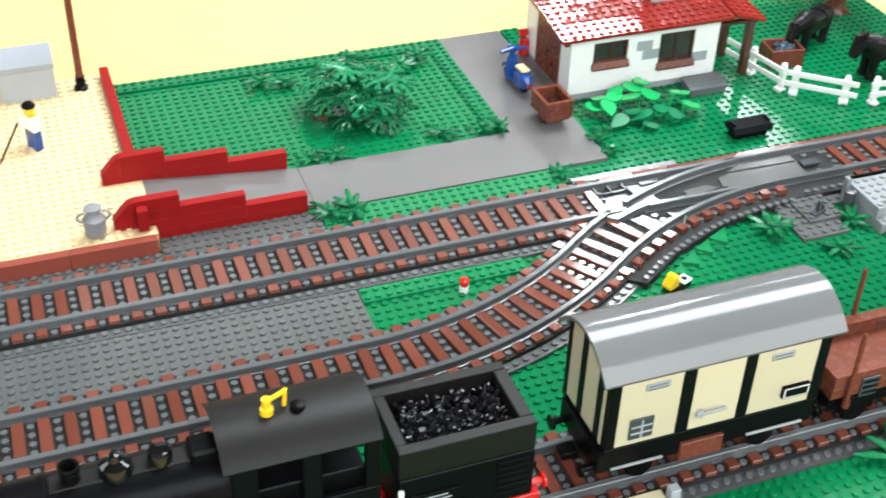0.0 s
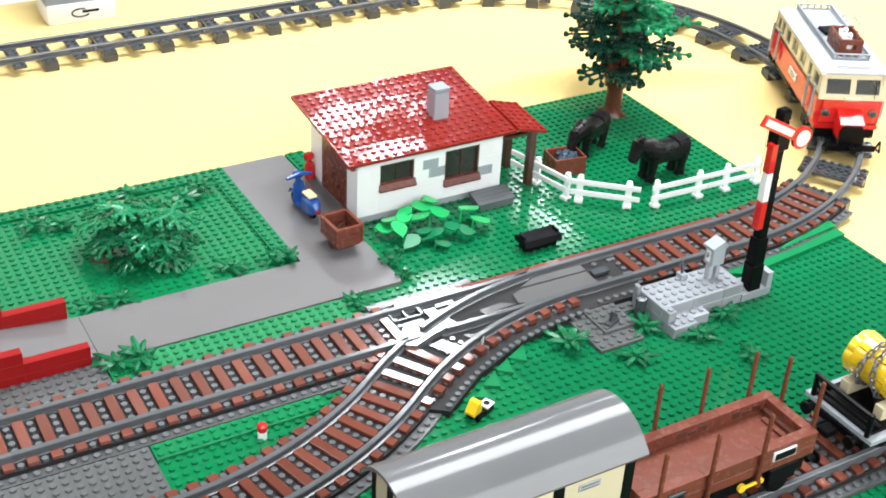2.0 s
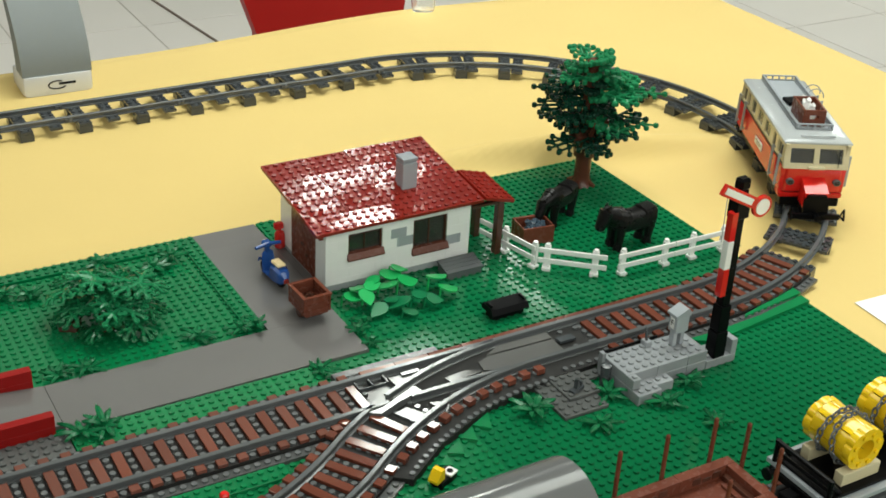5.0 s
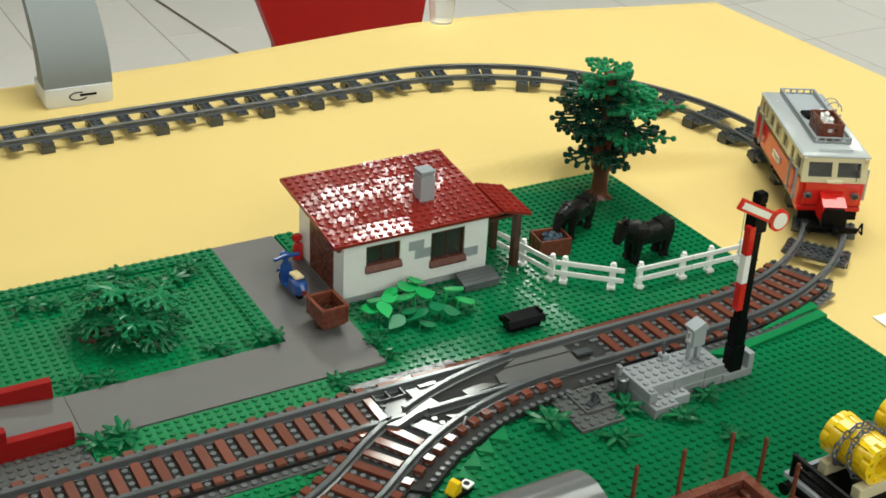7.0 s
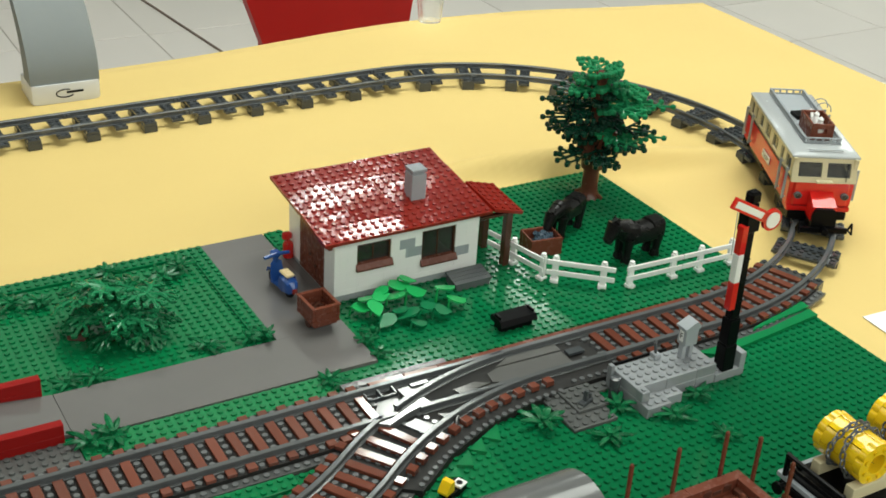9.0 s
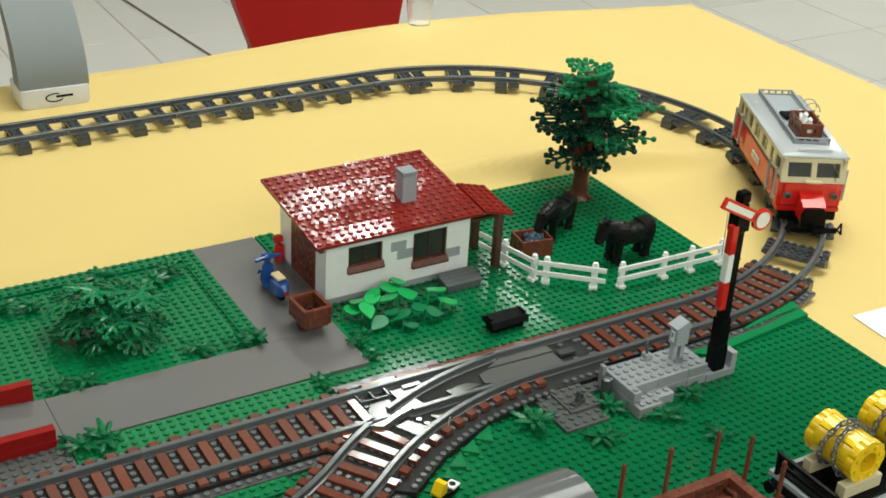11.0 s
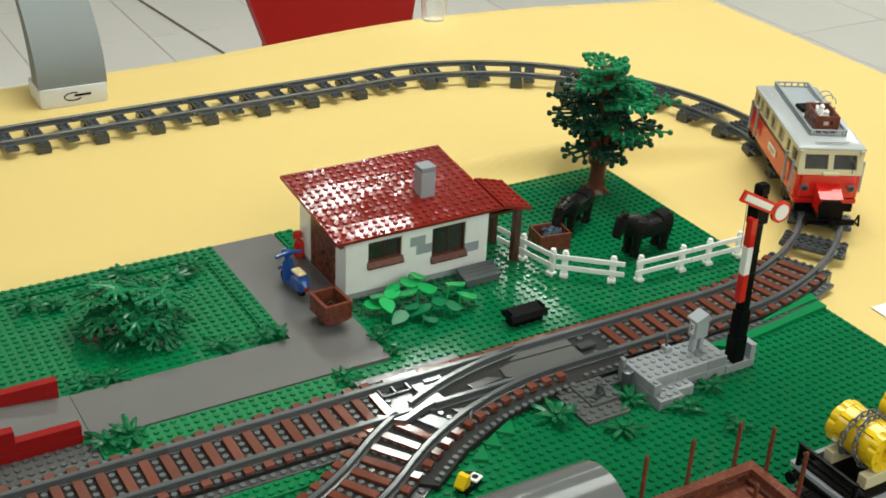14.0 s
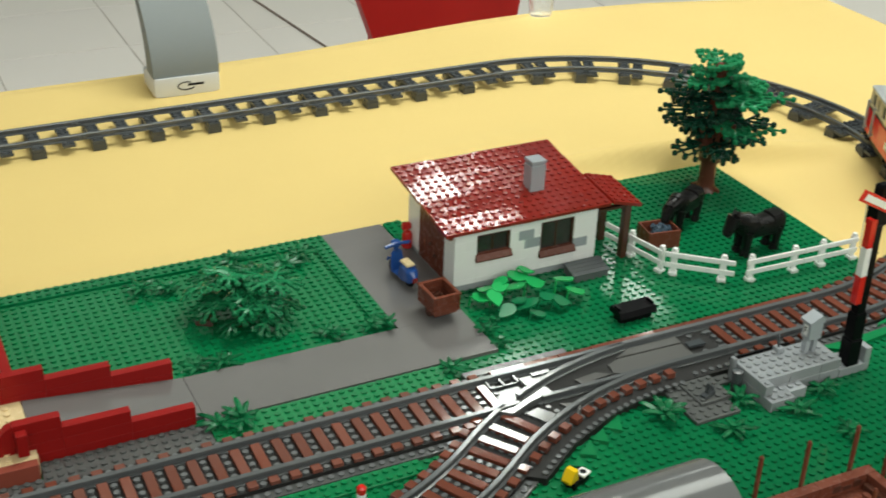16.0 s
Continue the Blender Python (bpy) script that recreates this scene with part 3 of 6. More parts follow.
def track_piece(name, stations, length, label, ballast=True, support=False, group="", ties=None, bare=(2, 6, 10, 14), lift=0.4, far_ends=True):
    """One length of toy track: two rails, sleepers or a studded bed, brown tiles as ties."""
    x0, y0, a0 = stations[0]
    e = thing(name, label, "track", (0, 0, lift), group=group)
    for o in (-2.5, 2.5):
        part("rail", sweep(B(), stations, rail_profile(o)), RAILGREY, e)

    def station(s):
        f = s / length * (len(stations) - 1)
        i = min(int(f), len(stations) - 2)
        f -= i
        p, q = stations[i], stations[i + 1]
        return p[0] + (q[0] - p[0]) * f, p[1] + (q[1] - p[1]) * f, p[2] + (q[2] - p[2]) * f
    if ballast:
        part("bed", sweep(B(), stations, [(-4.0, -0.39), (-4.0, 0.4), (4.0, 0.4), (4.0, -0.39)]), BEDSHADE, e)
        part("ledge", sweep(B(), stations, [(-5.1, -0.39), (-5.1, 0.0), (-4.004, 0.0), (-4.004, -0.39)]), LEDGEGREY, e)
        spots = []
        for k in range(round(length)):
            x, y, a = station((k + 0.5) * length / round(length))
            if k % 2 == 0:
                for v in (-1.5, -0.5, 0.5, 1.5, -3.5) + ((3.5,) if far_ends else ()):
                    px, py = local(x, y, a, 0, v)
                    spots.append((px, py, 0.4))
            px, py = local(x, y, a, 0, -4.55)
            spots.append((px, py, 0.0))
        stud_field("studs", spots, STUDGREY, e)
        for k in range(1, round(length), 2):
            x, y, a = station((k + 0.5) * length / round(length))
            lay(TILE_IN, e, x, y, a, -0.4 + 0.4)
            for v in (-3.5, 3.5) if far_ends else (-3.5,):
                px, py = local(x, y, a, 0, v)
                lay(TILE_OUT, e, px, py, a, 0.0)
    else:
        for s in (0.28, length - 0.28):
            x, y, a = station(s)
            for v in (-2.5, 2.5):
                g = B()
                turned_box(g, x, y, a, -0.24, 0.24, v - 0.5, v + 0.5, 0.38, 0.98, 0.06)
                part("joint", g, RAILGREY, e)
        for i, s in enumerate(bare):
            x, y, a = station(s)
            g = B()
            turned_box(g, x, y, a, -0.9, 0.9, -4, -3.0, -0.05, 0.4)
            turned_box(g, x, y, a, -0.9, 0.9, 3.0, 4, -0.05, 0.4)
            turned_box(g, x, y, a, -0.85, 0.85, -3.0, 3.0, 0.0, 0.38)
            for v in (-3.5, -1.5, -0.5, 0.5, 1.5, 3.5):
                for u in (-0.5, 0.5):
                    px, py = local(x, y, a, u, v)
                    stud(g, px, py, 0.4)
            part("sleeper", g, DGREY, e)
            if support and i % 2 == 0:
                for v in (-3, 3):
                    g = B()
                    turned_box(g, x, y, a, -0.98, 0.98, v - 1, v + 1, -1.12, -0.06)
                    part("support_brick", g, DGREY, e)
    return e


STUDGREY = plastic("mid_grey_plastic", (0.11, 0.115, 0.118), 0.25)


def line(x0, x1, y, n=8):
    return [(x0 + (x1 - x0) * k / n, y, 0.0) for k in range(n + 1)]


lab = "grey toy track with brown tile ties on a studded bed"
for x in (-1, -17, -33, -49):
    track_piece("straight_track", line(x, x + 16, 0), 16, lab, group="main line tracks")
far_track = track_piece("straight_track", line(47, 63, 0), 16, lab, group="main line tracks", far_ends=False)
CX, CY = 63.0, 40.0
track_piece("curved_track", arc(CX, CY, 40, radians(-90), radians(-67.5)), 15.7, "curved grey toy track with brown tile ties", group="main line tracks")
for k in range(1, 8):
    track_piece("curved_track", arc(CX, CY, 40, radians(-90 + 22.5 * k), radians(-67.5 + 22.5 * k)), 15.7, "bare curved dark grey toy track raised on small bricks",
                ballast=False, support=True, group="loop tracks", bare=(1.0, 6.75, 8.95, 14.7))
for k in range(0, 6):
    x = CX - 16.5 * k
    track_piece("straight_track", [(x - 16.5 * j / 8, 80, math.pi) for j in range(9)], 16.5, "bare straight dark grey toy track raised on small bricks",
                ballast=False, support=True, group="loop tracks", bare=(6.1, 2.0, 14.4, 10.3))
# siding: two curves leaving the points, then straight
XT = 40.0
TH = math.acos(0.8)
c2 = [(XT - 48 + 40 * math.sin(t), 24 - 40 * math.cos(t), t) for t in (TH * (1 - k / 20) for k in range(21))]


def backwards(st):
    return [(x, y, a) for x, y, a in reversed(st)]


track_piece("curved_track", backwards(c2), 25.7, "curved siding track with brown tile ties", group="siding tracks")
for x in (-24, -40, -56):
    track_piece("straight_track", line(x, x + 16, -16), 16, lab, group="siding tracks")
for k in range(-4, 5):
    track_piece("straight_track", line(-1 + 16 * k, 15 + 16 * k, -32), 16, lab, group="front siding tracks")


def edge_strip(e, x0, x1):
    """Flat brown tiles end to end along the far side of the line."""
    x = x0
    while x < x1 - 0.1:
        w = min(4.0, x1 - x)
        o = part("edge_tile", box(B(), -w / 2 + 0.02, -0.4, 0, w / 2 - 0.02, 0.4, 0.2, 0.03), TIEBROWN, e)
        o.matrix_local = pose((x + w / 2) * U, 3.58 * U, 0.42 * U, random.uniform(-1, 1), random.uniform(-0.4, 0.4))
        x += w


def turned(x, y, deg, length, width, z0, z1):
    g = B()
    turned_box(g, x, y, radians(deg), -length / 2, length / 2, -width / 2, width / 2, z0, z1, 0.03)
    return g


def points():
    """Track points: through rails, curved rails, frog, guard plates, ties at the heel."""
    e = thing("track_points", "grey toy track points with brown tile ties", "track points", (0, 0, 0.4))
    main = line(15, 47, 0, 16)
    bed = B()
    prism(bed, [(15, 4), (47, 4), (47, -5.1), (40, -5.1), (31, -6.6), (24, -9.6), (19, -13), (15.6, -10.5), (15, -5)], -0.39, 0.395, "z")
    part("bed", bed, BEDSHADE, e)
    part("rail", sweep(B(), main, rail_profile(2.5)), RAILGREY, e)
    part("rail", sweep(B(), line(15, 22, 0, 6), rail_profile(-2.5)), RAILGREY, e)
    part("rail", sweep(B(), line(24.5, 36, 0, 6), rail_profile(-2.5)), RAILGREY, e)
    outer = [(XT - 42.5 * math.sin(t), -40 + 42.5 * math.cos(t), t) for t in (radians(4) + (TH - radians(4)) * k / 24 for k in range(25))]
    a = [p for p in outer if p[0] > 22.2]
    b = [p for p in outer if p[0] < 20.6]
    part("rail", sweep(B(), a, rail_profile(0)), RAILGREY, e)
    part("rail", sweep(B(), b, rail_profile(0)), RAILGREY, e)
    inner = [(47, -2.5, 0), (43.5, -2.5, 0)] + [(XT - 37.5 * math.sin(t), -40 + 37.5 * math.cos(t), t) for t in (TH * k / 24 for k in range(25))]
    part("rail", sweep(B(), inner, rail_profile(0)), RAILGREY, e)
    g = B()
    prism(g, [(19.5, -3.2), (21.2, -3.0), (25.5, -1.2), (25.8, -2.2), (23, -2.9), (20.5, -3.9)], 0.4, 1.18, "z")
    part("frog", g, STUDGREY, e)
    # smooth web plates at several heights
    for top, pts in ((0.7, [(35.4, 0.9), (37.4, 1.9), (43.4, 1.9), (43.4, 0.7)]),
                     (0.56, [(34.0, 0.3), (35.5, 0.8), (43.4, 0.6), (43.4, -1.6), (38.0, -1.9), (35.8, -2.1), (33.7, -1.2)]),
                     (0.6, [(29.4, -0.7), (32.0, -0.4), (33.4, -1.3), (29.6, -1.7)]),
                     (0.66, [(24.2, 1.8), (27.3, 1.4), (27.0, 0.3), (24.3, 0.1)]),
                     (0.62, [(20.9, -0.4), (21.4, 0.6), (23.6, 0.7), (23.2, -1.3), (22.1, -2.2), (19.7, -1.6)]),
                     (0.6, [(25.9, -3.6), (28.8, -4.6), (26.5, -5.1)]),
                     (0.64, [(22.0, -3.8), (23.5, -3.4), (25.2, -5.7), (23.4, -6.3)])):
        g = B()
        prism(g, pts, 0.4, top, "z")
        part("web_plate", g, WEBGREY, e)
    part("web_edge", turned(26.6, -5.9, 52, 2.2, 0.22, 0.4, 1.0), WEBGREY, e)
    for x0, y0, x1, y1, w in ((25.6, 1.75, 27.6, 1.75, 0.5), (43.6, 0.3, 45.6, 0.3, 0.9)):
        g = B()
        prism(g, [(x0, y0), (x1, y1), (x1, y1 - w), (x0, y0 - w)], 0.57, 0.85, "z")
        part("check_block", g, DGREY, e)
    for x in (20.5, 22.0, 23.6):
        part("cross_rib", box(B(), x, 0.8, 0.41, x + 0.22, 2.1, 0.98, 0.03), DGREY, e)
    part("cross_rib", box(B(), 20.73, 0.8, 0.41, 23.59, 0.98, 0.9, 0.03), DGREY, e)
    # ledge tipped so that it catches the lamp's glare; the wave breaks it up
    ledge = part("ledge", box(B(), -6.0, -0.5, -0.75, 6.0, 0.5, 0.0, 0.03), plastic("wavy_ledge_plastic", (0.10, 0.105, 0.108), 0.5, coarse=110, wave=0.0006, spec=0.35), e)
    ledge.matrix_local = pose(25.5 * U, 4.6 * U, 0.38 * U, 1.6, 0.1)
    o = stud_field("studs", [(-5.5 + k, 0.02, 0) for k in range(12)], STUDGREY, e)
    o.matrix_local = ledge.matrix_local
    edge_strip(e, 22, 47)
    spots = []
    for x in range(15, 48):
        if x % 2 == 1:
            spots += [(x, 3.5, 0.4)] if x < 22 else []
            if x < 22:
                spots += [(x, v, 0.4) for v in (-1.5, -0.5, 0.5, 1.5)]
            if x < 19:
                spots.append((x, -3.5, 0.4))
            if x > 43:
                spots += [(x, v, 0.4) for v in (-1.5, 1.5)]
        spots.append((x + 0.5, -4.55, 0.4)) if x > 40 else None
    for k in range(0, 28):
        t = TH - k / 37.0
        if t < 0:
            continue
        for r in (36.2, 34.6):
            spots.append((XT - r * math.sin(t), -40 + r * math.cos(t), 0.4))
        if k % 2 == 1 and k < 11:
            for r in (38.5, 39.5, 40.5, 41.5):
                spots.append((XT - r * math.sin(t), -40 + r * math.cos(t), 0.4))
    stud_field("studs", spots, STUDGREY, e)
    for x in range(16, 47, 2):
        if x < 22:
            lay(TILE_OUT, e, x, 3.5, 0)
        if x < 22:
            lay(TILE_IN, e, x, 0, 0)
        if x < 18:
            lay(TILE_OUT, e, x, -3.5, 0)
    for k in range(0, 26, 2):
        t = TH - (k + 1.4) / 38.5
        if t < 0:
            continue
        lay(TILE_HIGH, e, XT - 36.2 * math.sin(t), -40 + 36.2 * math.cos(t), t, 0.02)
        if k < 6:
            lay(TILE_IN, e, XT - 40 * math.sin(t), -40 + 40 * math.cos(t), t, 0.02)
        if k < 4:
            lay(TILE_OUT, e, XT - 43.6 * math.sin(t), -40 + 43.6 * math.cos(t), t, 0.02)


points()
edge_strip(far_track, 47, 63)


def points_lever():
    e = thing("points_lever", "black points lever box with yellow slope and white ring", "points lever", (21.2, -13.6, 0.02), 25)
    e.scale = (0.74, 0.74, 0.8)
    g = B()
    box(g, -1.0, -1.2, 0, 2.4, 0.6, 0.9)
    part("box", g, BLACK, e)
    g = B()
    prism(g, [(-1.5, 0.92), (-1.5, 1.2), (-0.6, 2.3), (0.1, 2.3), (0.1, 0.92)], -0.9, 0.5, "y")
    part("slope", g, YELLOW, e)
    g = B()
    box(g, 0.75, -1.35, 0.92, 2.3, 0.05, 1.2)
    r = part("ring_plate", g, WHITE, e, "white square plate")
    part("hole", lathe(B(), [(0.42, 1.19), (0.42, 1.24), (0.3, 1.25)], (1.52, -0.65, 0), 14), BLACK, r)


points_lever()


# green wedge plates beside the curve
def wedge(pts, z, mat, lab):
    g = B()
    prism(g, pts, 0.02, z, "z")
    return solo("wedge_plate", g, mat, lab, "plate", group="wedge plates")


wedge([(59.5, -6.8), (75.6, -5.0), (75.6, -3.6), (68, -4.9), (61, -5.3), (57, -5.2)], 0.5, GREEN_L, "smooth bright green wedge plate beside the curve")
wedge([(66, -4.6), (75.7, -3.4), (75.7, -1.6), (71, -3.2), (66.5, -4.2)], 0.7, GREEN_L, "smooth bright green wedge plate beside the curve")
for pts in ([(30.8, -6.75), (28.3, -7.95), (29.7, -9.2)], [(28.2, -8.0), (26.2, -9.1), (27.5, -10.2)], [(26.1, -9.15), (23.9, -10.6), (25.3, -11.4)], [(23.8, -10.7), (22.4, -11.8), (23.5, -12.4)]):
    wedge(pts, 0.38, GREEN_L, "smooth green wedge plate beside the points")
plate("verge_plate", -6.2, 9.8, -7.2, -5.2, 0.02, 0.4, GREEN, "green studded plate strip between the tracks", group="verge plates")


# ---- rail bus, standing on the loop ----
BUSGREY = plastic("bus_roof_grey_plastic", (0.43, 0.45, 0.46), 0.6, spread=0.04)
BUS_SIZE = (0.98, 1.17, 0.973)


def bogie(e, x, width=3.0):
    f = part("wheel_frame", box(B(), x - 3.5, -2.9, 0.7, x + 3.5, 2.9, 2.0, 0.1), BLACK, e)
    for dx in (-1.9, 1.9):
        for y in (-2.14, 2.14):
            g = B()
            s = 1 if y > 0 else -1
            lathe(g, [(0.15, -0.3), (1.05, -0.3), (1.2, -0.1), (1.2, 0.05), (1.02, 0.1), (1.0, 0.3), (0.3, 0.35)], (x + dx, y, 1.0), 18, (0, s, 0))
            part("wheel", g, BLACK, f)
    return f


def rail_bus():
    ang = radians(-28.3)
    px, py = 96.13, 21.2
    e = thing("rail_bus", "red and cream toy rail bus with a grey roof", "rail bus", (px, py, 1.6), math.degrees(ang) + 90)
    e.scale = BUS_SIZE
    HL = 11.3
    bogie(e, -7.2), bogie(e, 7.2)
    part("chassis", box(B(), -HL - 0.3, -3.0, 1.7, HL + 2.5, 3.0, 2.45, 0.08), BLACK, e)
    part("under_frame", box(B(), -3.6, -2.6, 0.8, 3.6, 2.6, 1.69, 0.1), BLACK, e)
    # lower body, with the step bays near the ends
    g = B()
    box(g, -HL, -3.6, 2.4, HL, 3.6, 6.0, 0.08)
    body = part("lower_body", g, RED, e)
    for x in (-HL - 0.35, HL - 0.2):
        part("end_panel", box(B(), x, -3.1, 2.45, x + 0.55, 3.1, 5.9, 0.25), RED, e)
    part("waist_stripe", box(B(), -HL + 0.02, -3.58, 6.0, HL - 0.02, 3.58, 6.35, 0.02), BLACK, e)
    # window band: posts and panes on each side
    edges = [(-HL, -HL + 1.0), (-8.1, -6.9), (-5.6, -3.9), (-1.5, -0.1), (2.4, 3.8), (5.6, 7.0), (8.0, 8.9), (HL - 1.0, HL)]
    for y in (-3.6, 3.15):
        for a, b in edges:
            part("window_post", box(B(), a, y, 6.36, b, y + 0.45, 9.0, 0.05), CREAM, e)
        part("cant_rail", box(B(), -HL, y, 8.55, HL, y + 0.44, 9.15, 0.04), CREAM, e)
        part("window_ledge", box(B(), -HL, y + 0.01, 6.36, HL, y + 0.43, 6.7, 0.03), CREAM, e)
        for (a, b), (c, d) in zip(edges, edges[1:]):
            o = part("pane", box(B(), b + 0.01, y + 0.2, 6.7, c - 0.01, y + 0.27, 8.56, 0.01), PANE, e)
            o.visible_shadow = False
    # slanted ends with two windows each
    for s in (-1, 1):
        g = B()
        def sx(z, o=0.0):
            return s * (HL + 0.45 - (z - 6.0) * 0.28 + o)
        for y0, y1 in ((-3.6, -2.9), (-0.3, 0.3), (2.9, 3.6)):
            prism(g, [(sx(5.9), 5.9), (sx(9.1), 9.1), (sx(9.1, -0.5), 9.1), (sx(5.9, -0.5), 5.9)], y0, y1, "y")
        for z0, z1 in ((5.9, 6.55), (8.5, 9.1)):
            prism(g, [(sx(z0), z0), (sx(z1), z1), (sx(z1, -0.5), z1), (sx(z0, -0.5), z0)], -2.89, -0.31, "y")
            prism(g, [(sx(z0), z0), (sx(z1), z1), (sx(z1, -0.5), z1), (sx(z0, -0.5), z0)], 0.31, 2.89, "y")
        part("end_frame", g, CREAM, e, "cream slanted front window frame")
        for y0, y1 in ((-2.87, -0.32), (0.32, 2.87)):
            g = B()
            prism(g, [(sx(6.55, -0.2), 6.55), (sx(8.5, -0.2), 8.5), (sx(8.5, -0.27), 8.5), (sx(6.55, -0.27), 6.55)], y0, y1, "y")
            o = part("windscreen", g, PANE, e)
            o.visible_shadow = False
    # roof, sloped at its rim
    g = B()
    def ring(z, hx, hy):
        return [g.verts.new(p) for p in ((-hx, -hy, z), (hx, -hy, z), (hx, hy, z), (-hx, hy, z))]
    rs = [ring(9.05, HL - 0.35, 3.6), ring(9.16, HL - 0.2, 3.78), ring(9.35, HL - 0.25, 3.76), ring(9.6, HL - 0.6, 3.5), ring(9.85, HL - 1.4, 3.0), ring(10.05, HL - 2.3, 2.5)]
    for a, b in zip(rs, rs[1:]):
        for k in range(4):
            g.faces.new([a[k], a[(k + 1) % 4], b[(k + 1) % 4], b[k]])
    g.faces.new(rs[0]), g.faces.new(rs[-1])
    roof = part("roof", g, BUSGREY, e, "light grey roof with sloped rim")
    # roof rack of open lattice
    rk = part("luggage_rack", box(B(), -8.4, -2.0, 10.05, 9.2, 2.0, 10.13, 0.02), LGREY, e, "light grey roof rack with lattice sides")
    for y in (-2.1, 1.85):
        g = B()
        box(g, -8.5, y, 10.72, 9.3, y + 0.25, 10.9, 0.03)
        box(g, -8.5, y, 10.1, 9.3, y + 0.25, 10.26, 0.03)
        for k in range(23):
            x = -8.5 + k * 0.8
            box(g, x, y + 0.04, 10.26, x + 0.2, y + 0.21, 10.72, 0.01)
            cyl(g, (x + 0.1, y + 0.12, 10.26), (x + 0.8, y + 0.12, 10.72), 0.08, seg=6) if k < 22 else None
        part("rack_side", g, LGREY, rk)
    for x in (-8.5, 9.05):
        g = B()
        box(g, x, -1.84, 10.72, x + 0.25, 1.84, 10.9, 0.03)
        box(g, x, -1.84, 10.1, x + 0.25, 1.84, 10.3, 0.03)
        for k in range(5):
            box(g, x + 0.04, -1.7 + 0.8 * k, 10.3, x + 0.21, -1.5 + 0.8 * k, 10.72, 0.01)
        part("rack_end", g, LGREY, rk)
    g = B()
    cyl(g, (-10.3, -1.9, 9.98), (-10.3, 1.9, 9.98), 0.1, seg=8)
    part("roof_bar", g, LGREY, roof)
    g = B()
    for k in range(8):
        a0, a1 = math.pi * k / 8, math.pi * (k + 1) / 8
        cyl(g, (4.0, -3.2 - 1.0 * math.cos(a0), 9.7 + 1.3 * math.sin(a0)),
            (4.0, -3.2 - 1.0 * math.cos(a1), 9.7 + 1.3 * math.sin(a1)), 0.08, seg=6)
        cyl(g, (5.6, -3.2 - 1.0 * math.cos(a0), 9.7 + 1.3 * math.sin(a0)), (5.6, -3.2 - 1.0 * math.cos(a1), 9.7 + 1.3 * math.sin(a1)), 0.08, seg=6)
    part("ladder_hoop", g, LGREY, roof)
    # hoods in front of the ends
    for s in (-1,):
        g = B()
        prism(g, [(-HL - 2.9, 1.4), (-HL - 2.9, 3.5), (-HL - 0.2, 4.7), (-HL - 0.2, 1.4)], -1.3, 1.3, "y")
        hood = part("hood", g, RED, e, "red sloping engine hood")
        g = B()
        prism(g, [(-1.35, 0.3), (1.35, 0.3), (1.35, 2.7), (0.95, 3.45), (-0.95, 3.45), (-1.35, 2.7)], -HL - 3.4, -HL - 2.88, "x")
        rad = part("radiator", g, BLACK, hood)
        part("under_hood", box(B(), -HL - 2.8, -1.2, 0.3, -HL - 0.42, 1.2, 1.38, 0.06), BLACK, hood)
        for y in (-2.6, 2.6):
            g = B()
            lathe(g, [(0.44, 0), (0.44, 0.5), (0.36, 0.55)], (-HL - 0.3, y, 4.1), 16, (-1, 0, 0))
            lm = part("headlamp", g, STUDGREY, e)
            g = B()
            lathe(g, [(0.35, 0.5), (0.3, 0.64), (0.12, 0.7)], (-HL - 0.3, y, 4.1), 16, (-1, 0, 0))
            part("lens", g, DARKPANE, lm)
    part("front_skirt", box(B(), -HL - 0.4, -3.3, 0.5, -HL + 1.2, 3.3, 1.68, 0.1), BLACK, e)
    part("front_cheek", box(B(), -HL - 0.38, -3.55, 1.7, -HL + 1.6, 3.55, 2.42, 0.12), RED, e)
    part("window_ledge", box(B(), -HL - 0.95, -0.9, 6.0, -HL - 0.3, 0.9, 6.3, 0.05), CREAM, e)
    g = B()
    cyl(g, (-HL - 0.5, -2.4, 6.2), (-HL + 0.05, -2.5, 8.4), 0.05, seg=6)
    part("wiper", g, BLACK, e)
    # buffers and coupling
    for s in (-1, 1):
        g = B()
        x = s * (HL + (3.3 if s < 0 else 1.2))
        box(g, min(x, x + s * 0.5), -2.7, 0.2, max(x, x + s * 0.5), 2.7, 0.95, 0.06)
        cyl(g, (x, 0, 0.7), (x + s * 1.3, 0, 0.7), 0.4)
        part("coupler", g, BLACK, e)
        for y in (-2.9, 2.9):
            g = B()
            for a, b in (((x, y, 0.7), (x + s * 0.8, y, 1.9)), ((x + s * 0.8, y, 1.9), (x + s * 1.3, y, 0.6)), ((x + s * 1.3, y, 0.6), (x, y, 0.5))):
                cyl(g, a, b, 0.12, seg=8)
            part("guard_iron", g, BLACK, e)
    # seats, seen through the windows
    for x in (-7.6, -4.6, -1.6, 1.4, 4.4, 7.4):
        for y in (-1.9, 1.9):
            g = B()
            box(g, x - 0.9, y - 0.85, 2.6, x + 0.9, y + 0.85, 6.4, 0.15)
            box(g, x + 0.4, y - 0.85, 6.4, x + 0.9, y + 0.85, 7.9, 0.15)
            part("seat", g, DGREY, e)
    # grab rails by the doors, each side and end
    for y in (-3.95, 3.95):
        for x in (-10.6, -7.6, 7.4, 10.5):
            g = B()
            cyl(g, (x, y, 3.0), (x, y, 7.4), 0.16, seg=8)
            cyl(g, (x, y, 3.3), (x, y * 0.93, 3.3), 0.14, seg=8)
            cyl(g, (x, y, 7.1), (x, y * 0.93, 7.1), 0.14, seg=8)
            part("grab_rail", g, CHROME, e)
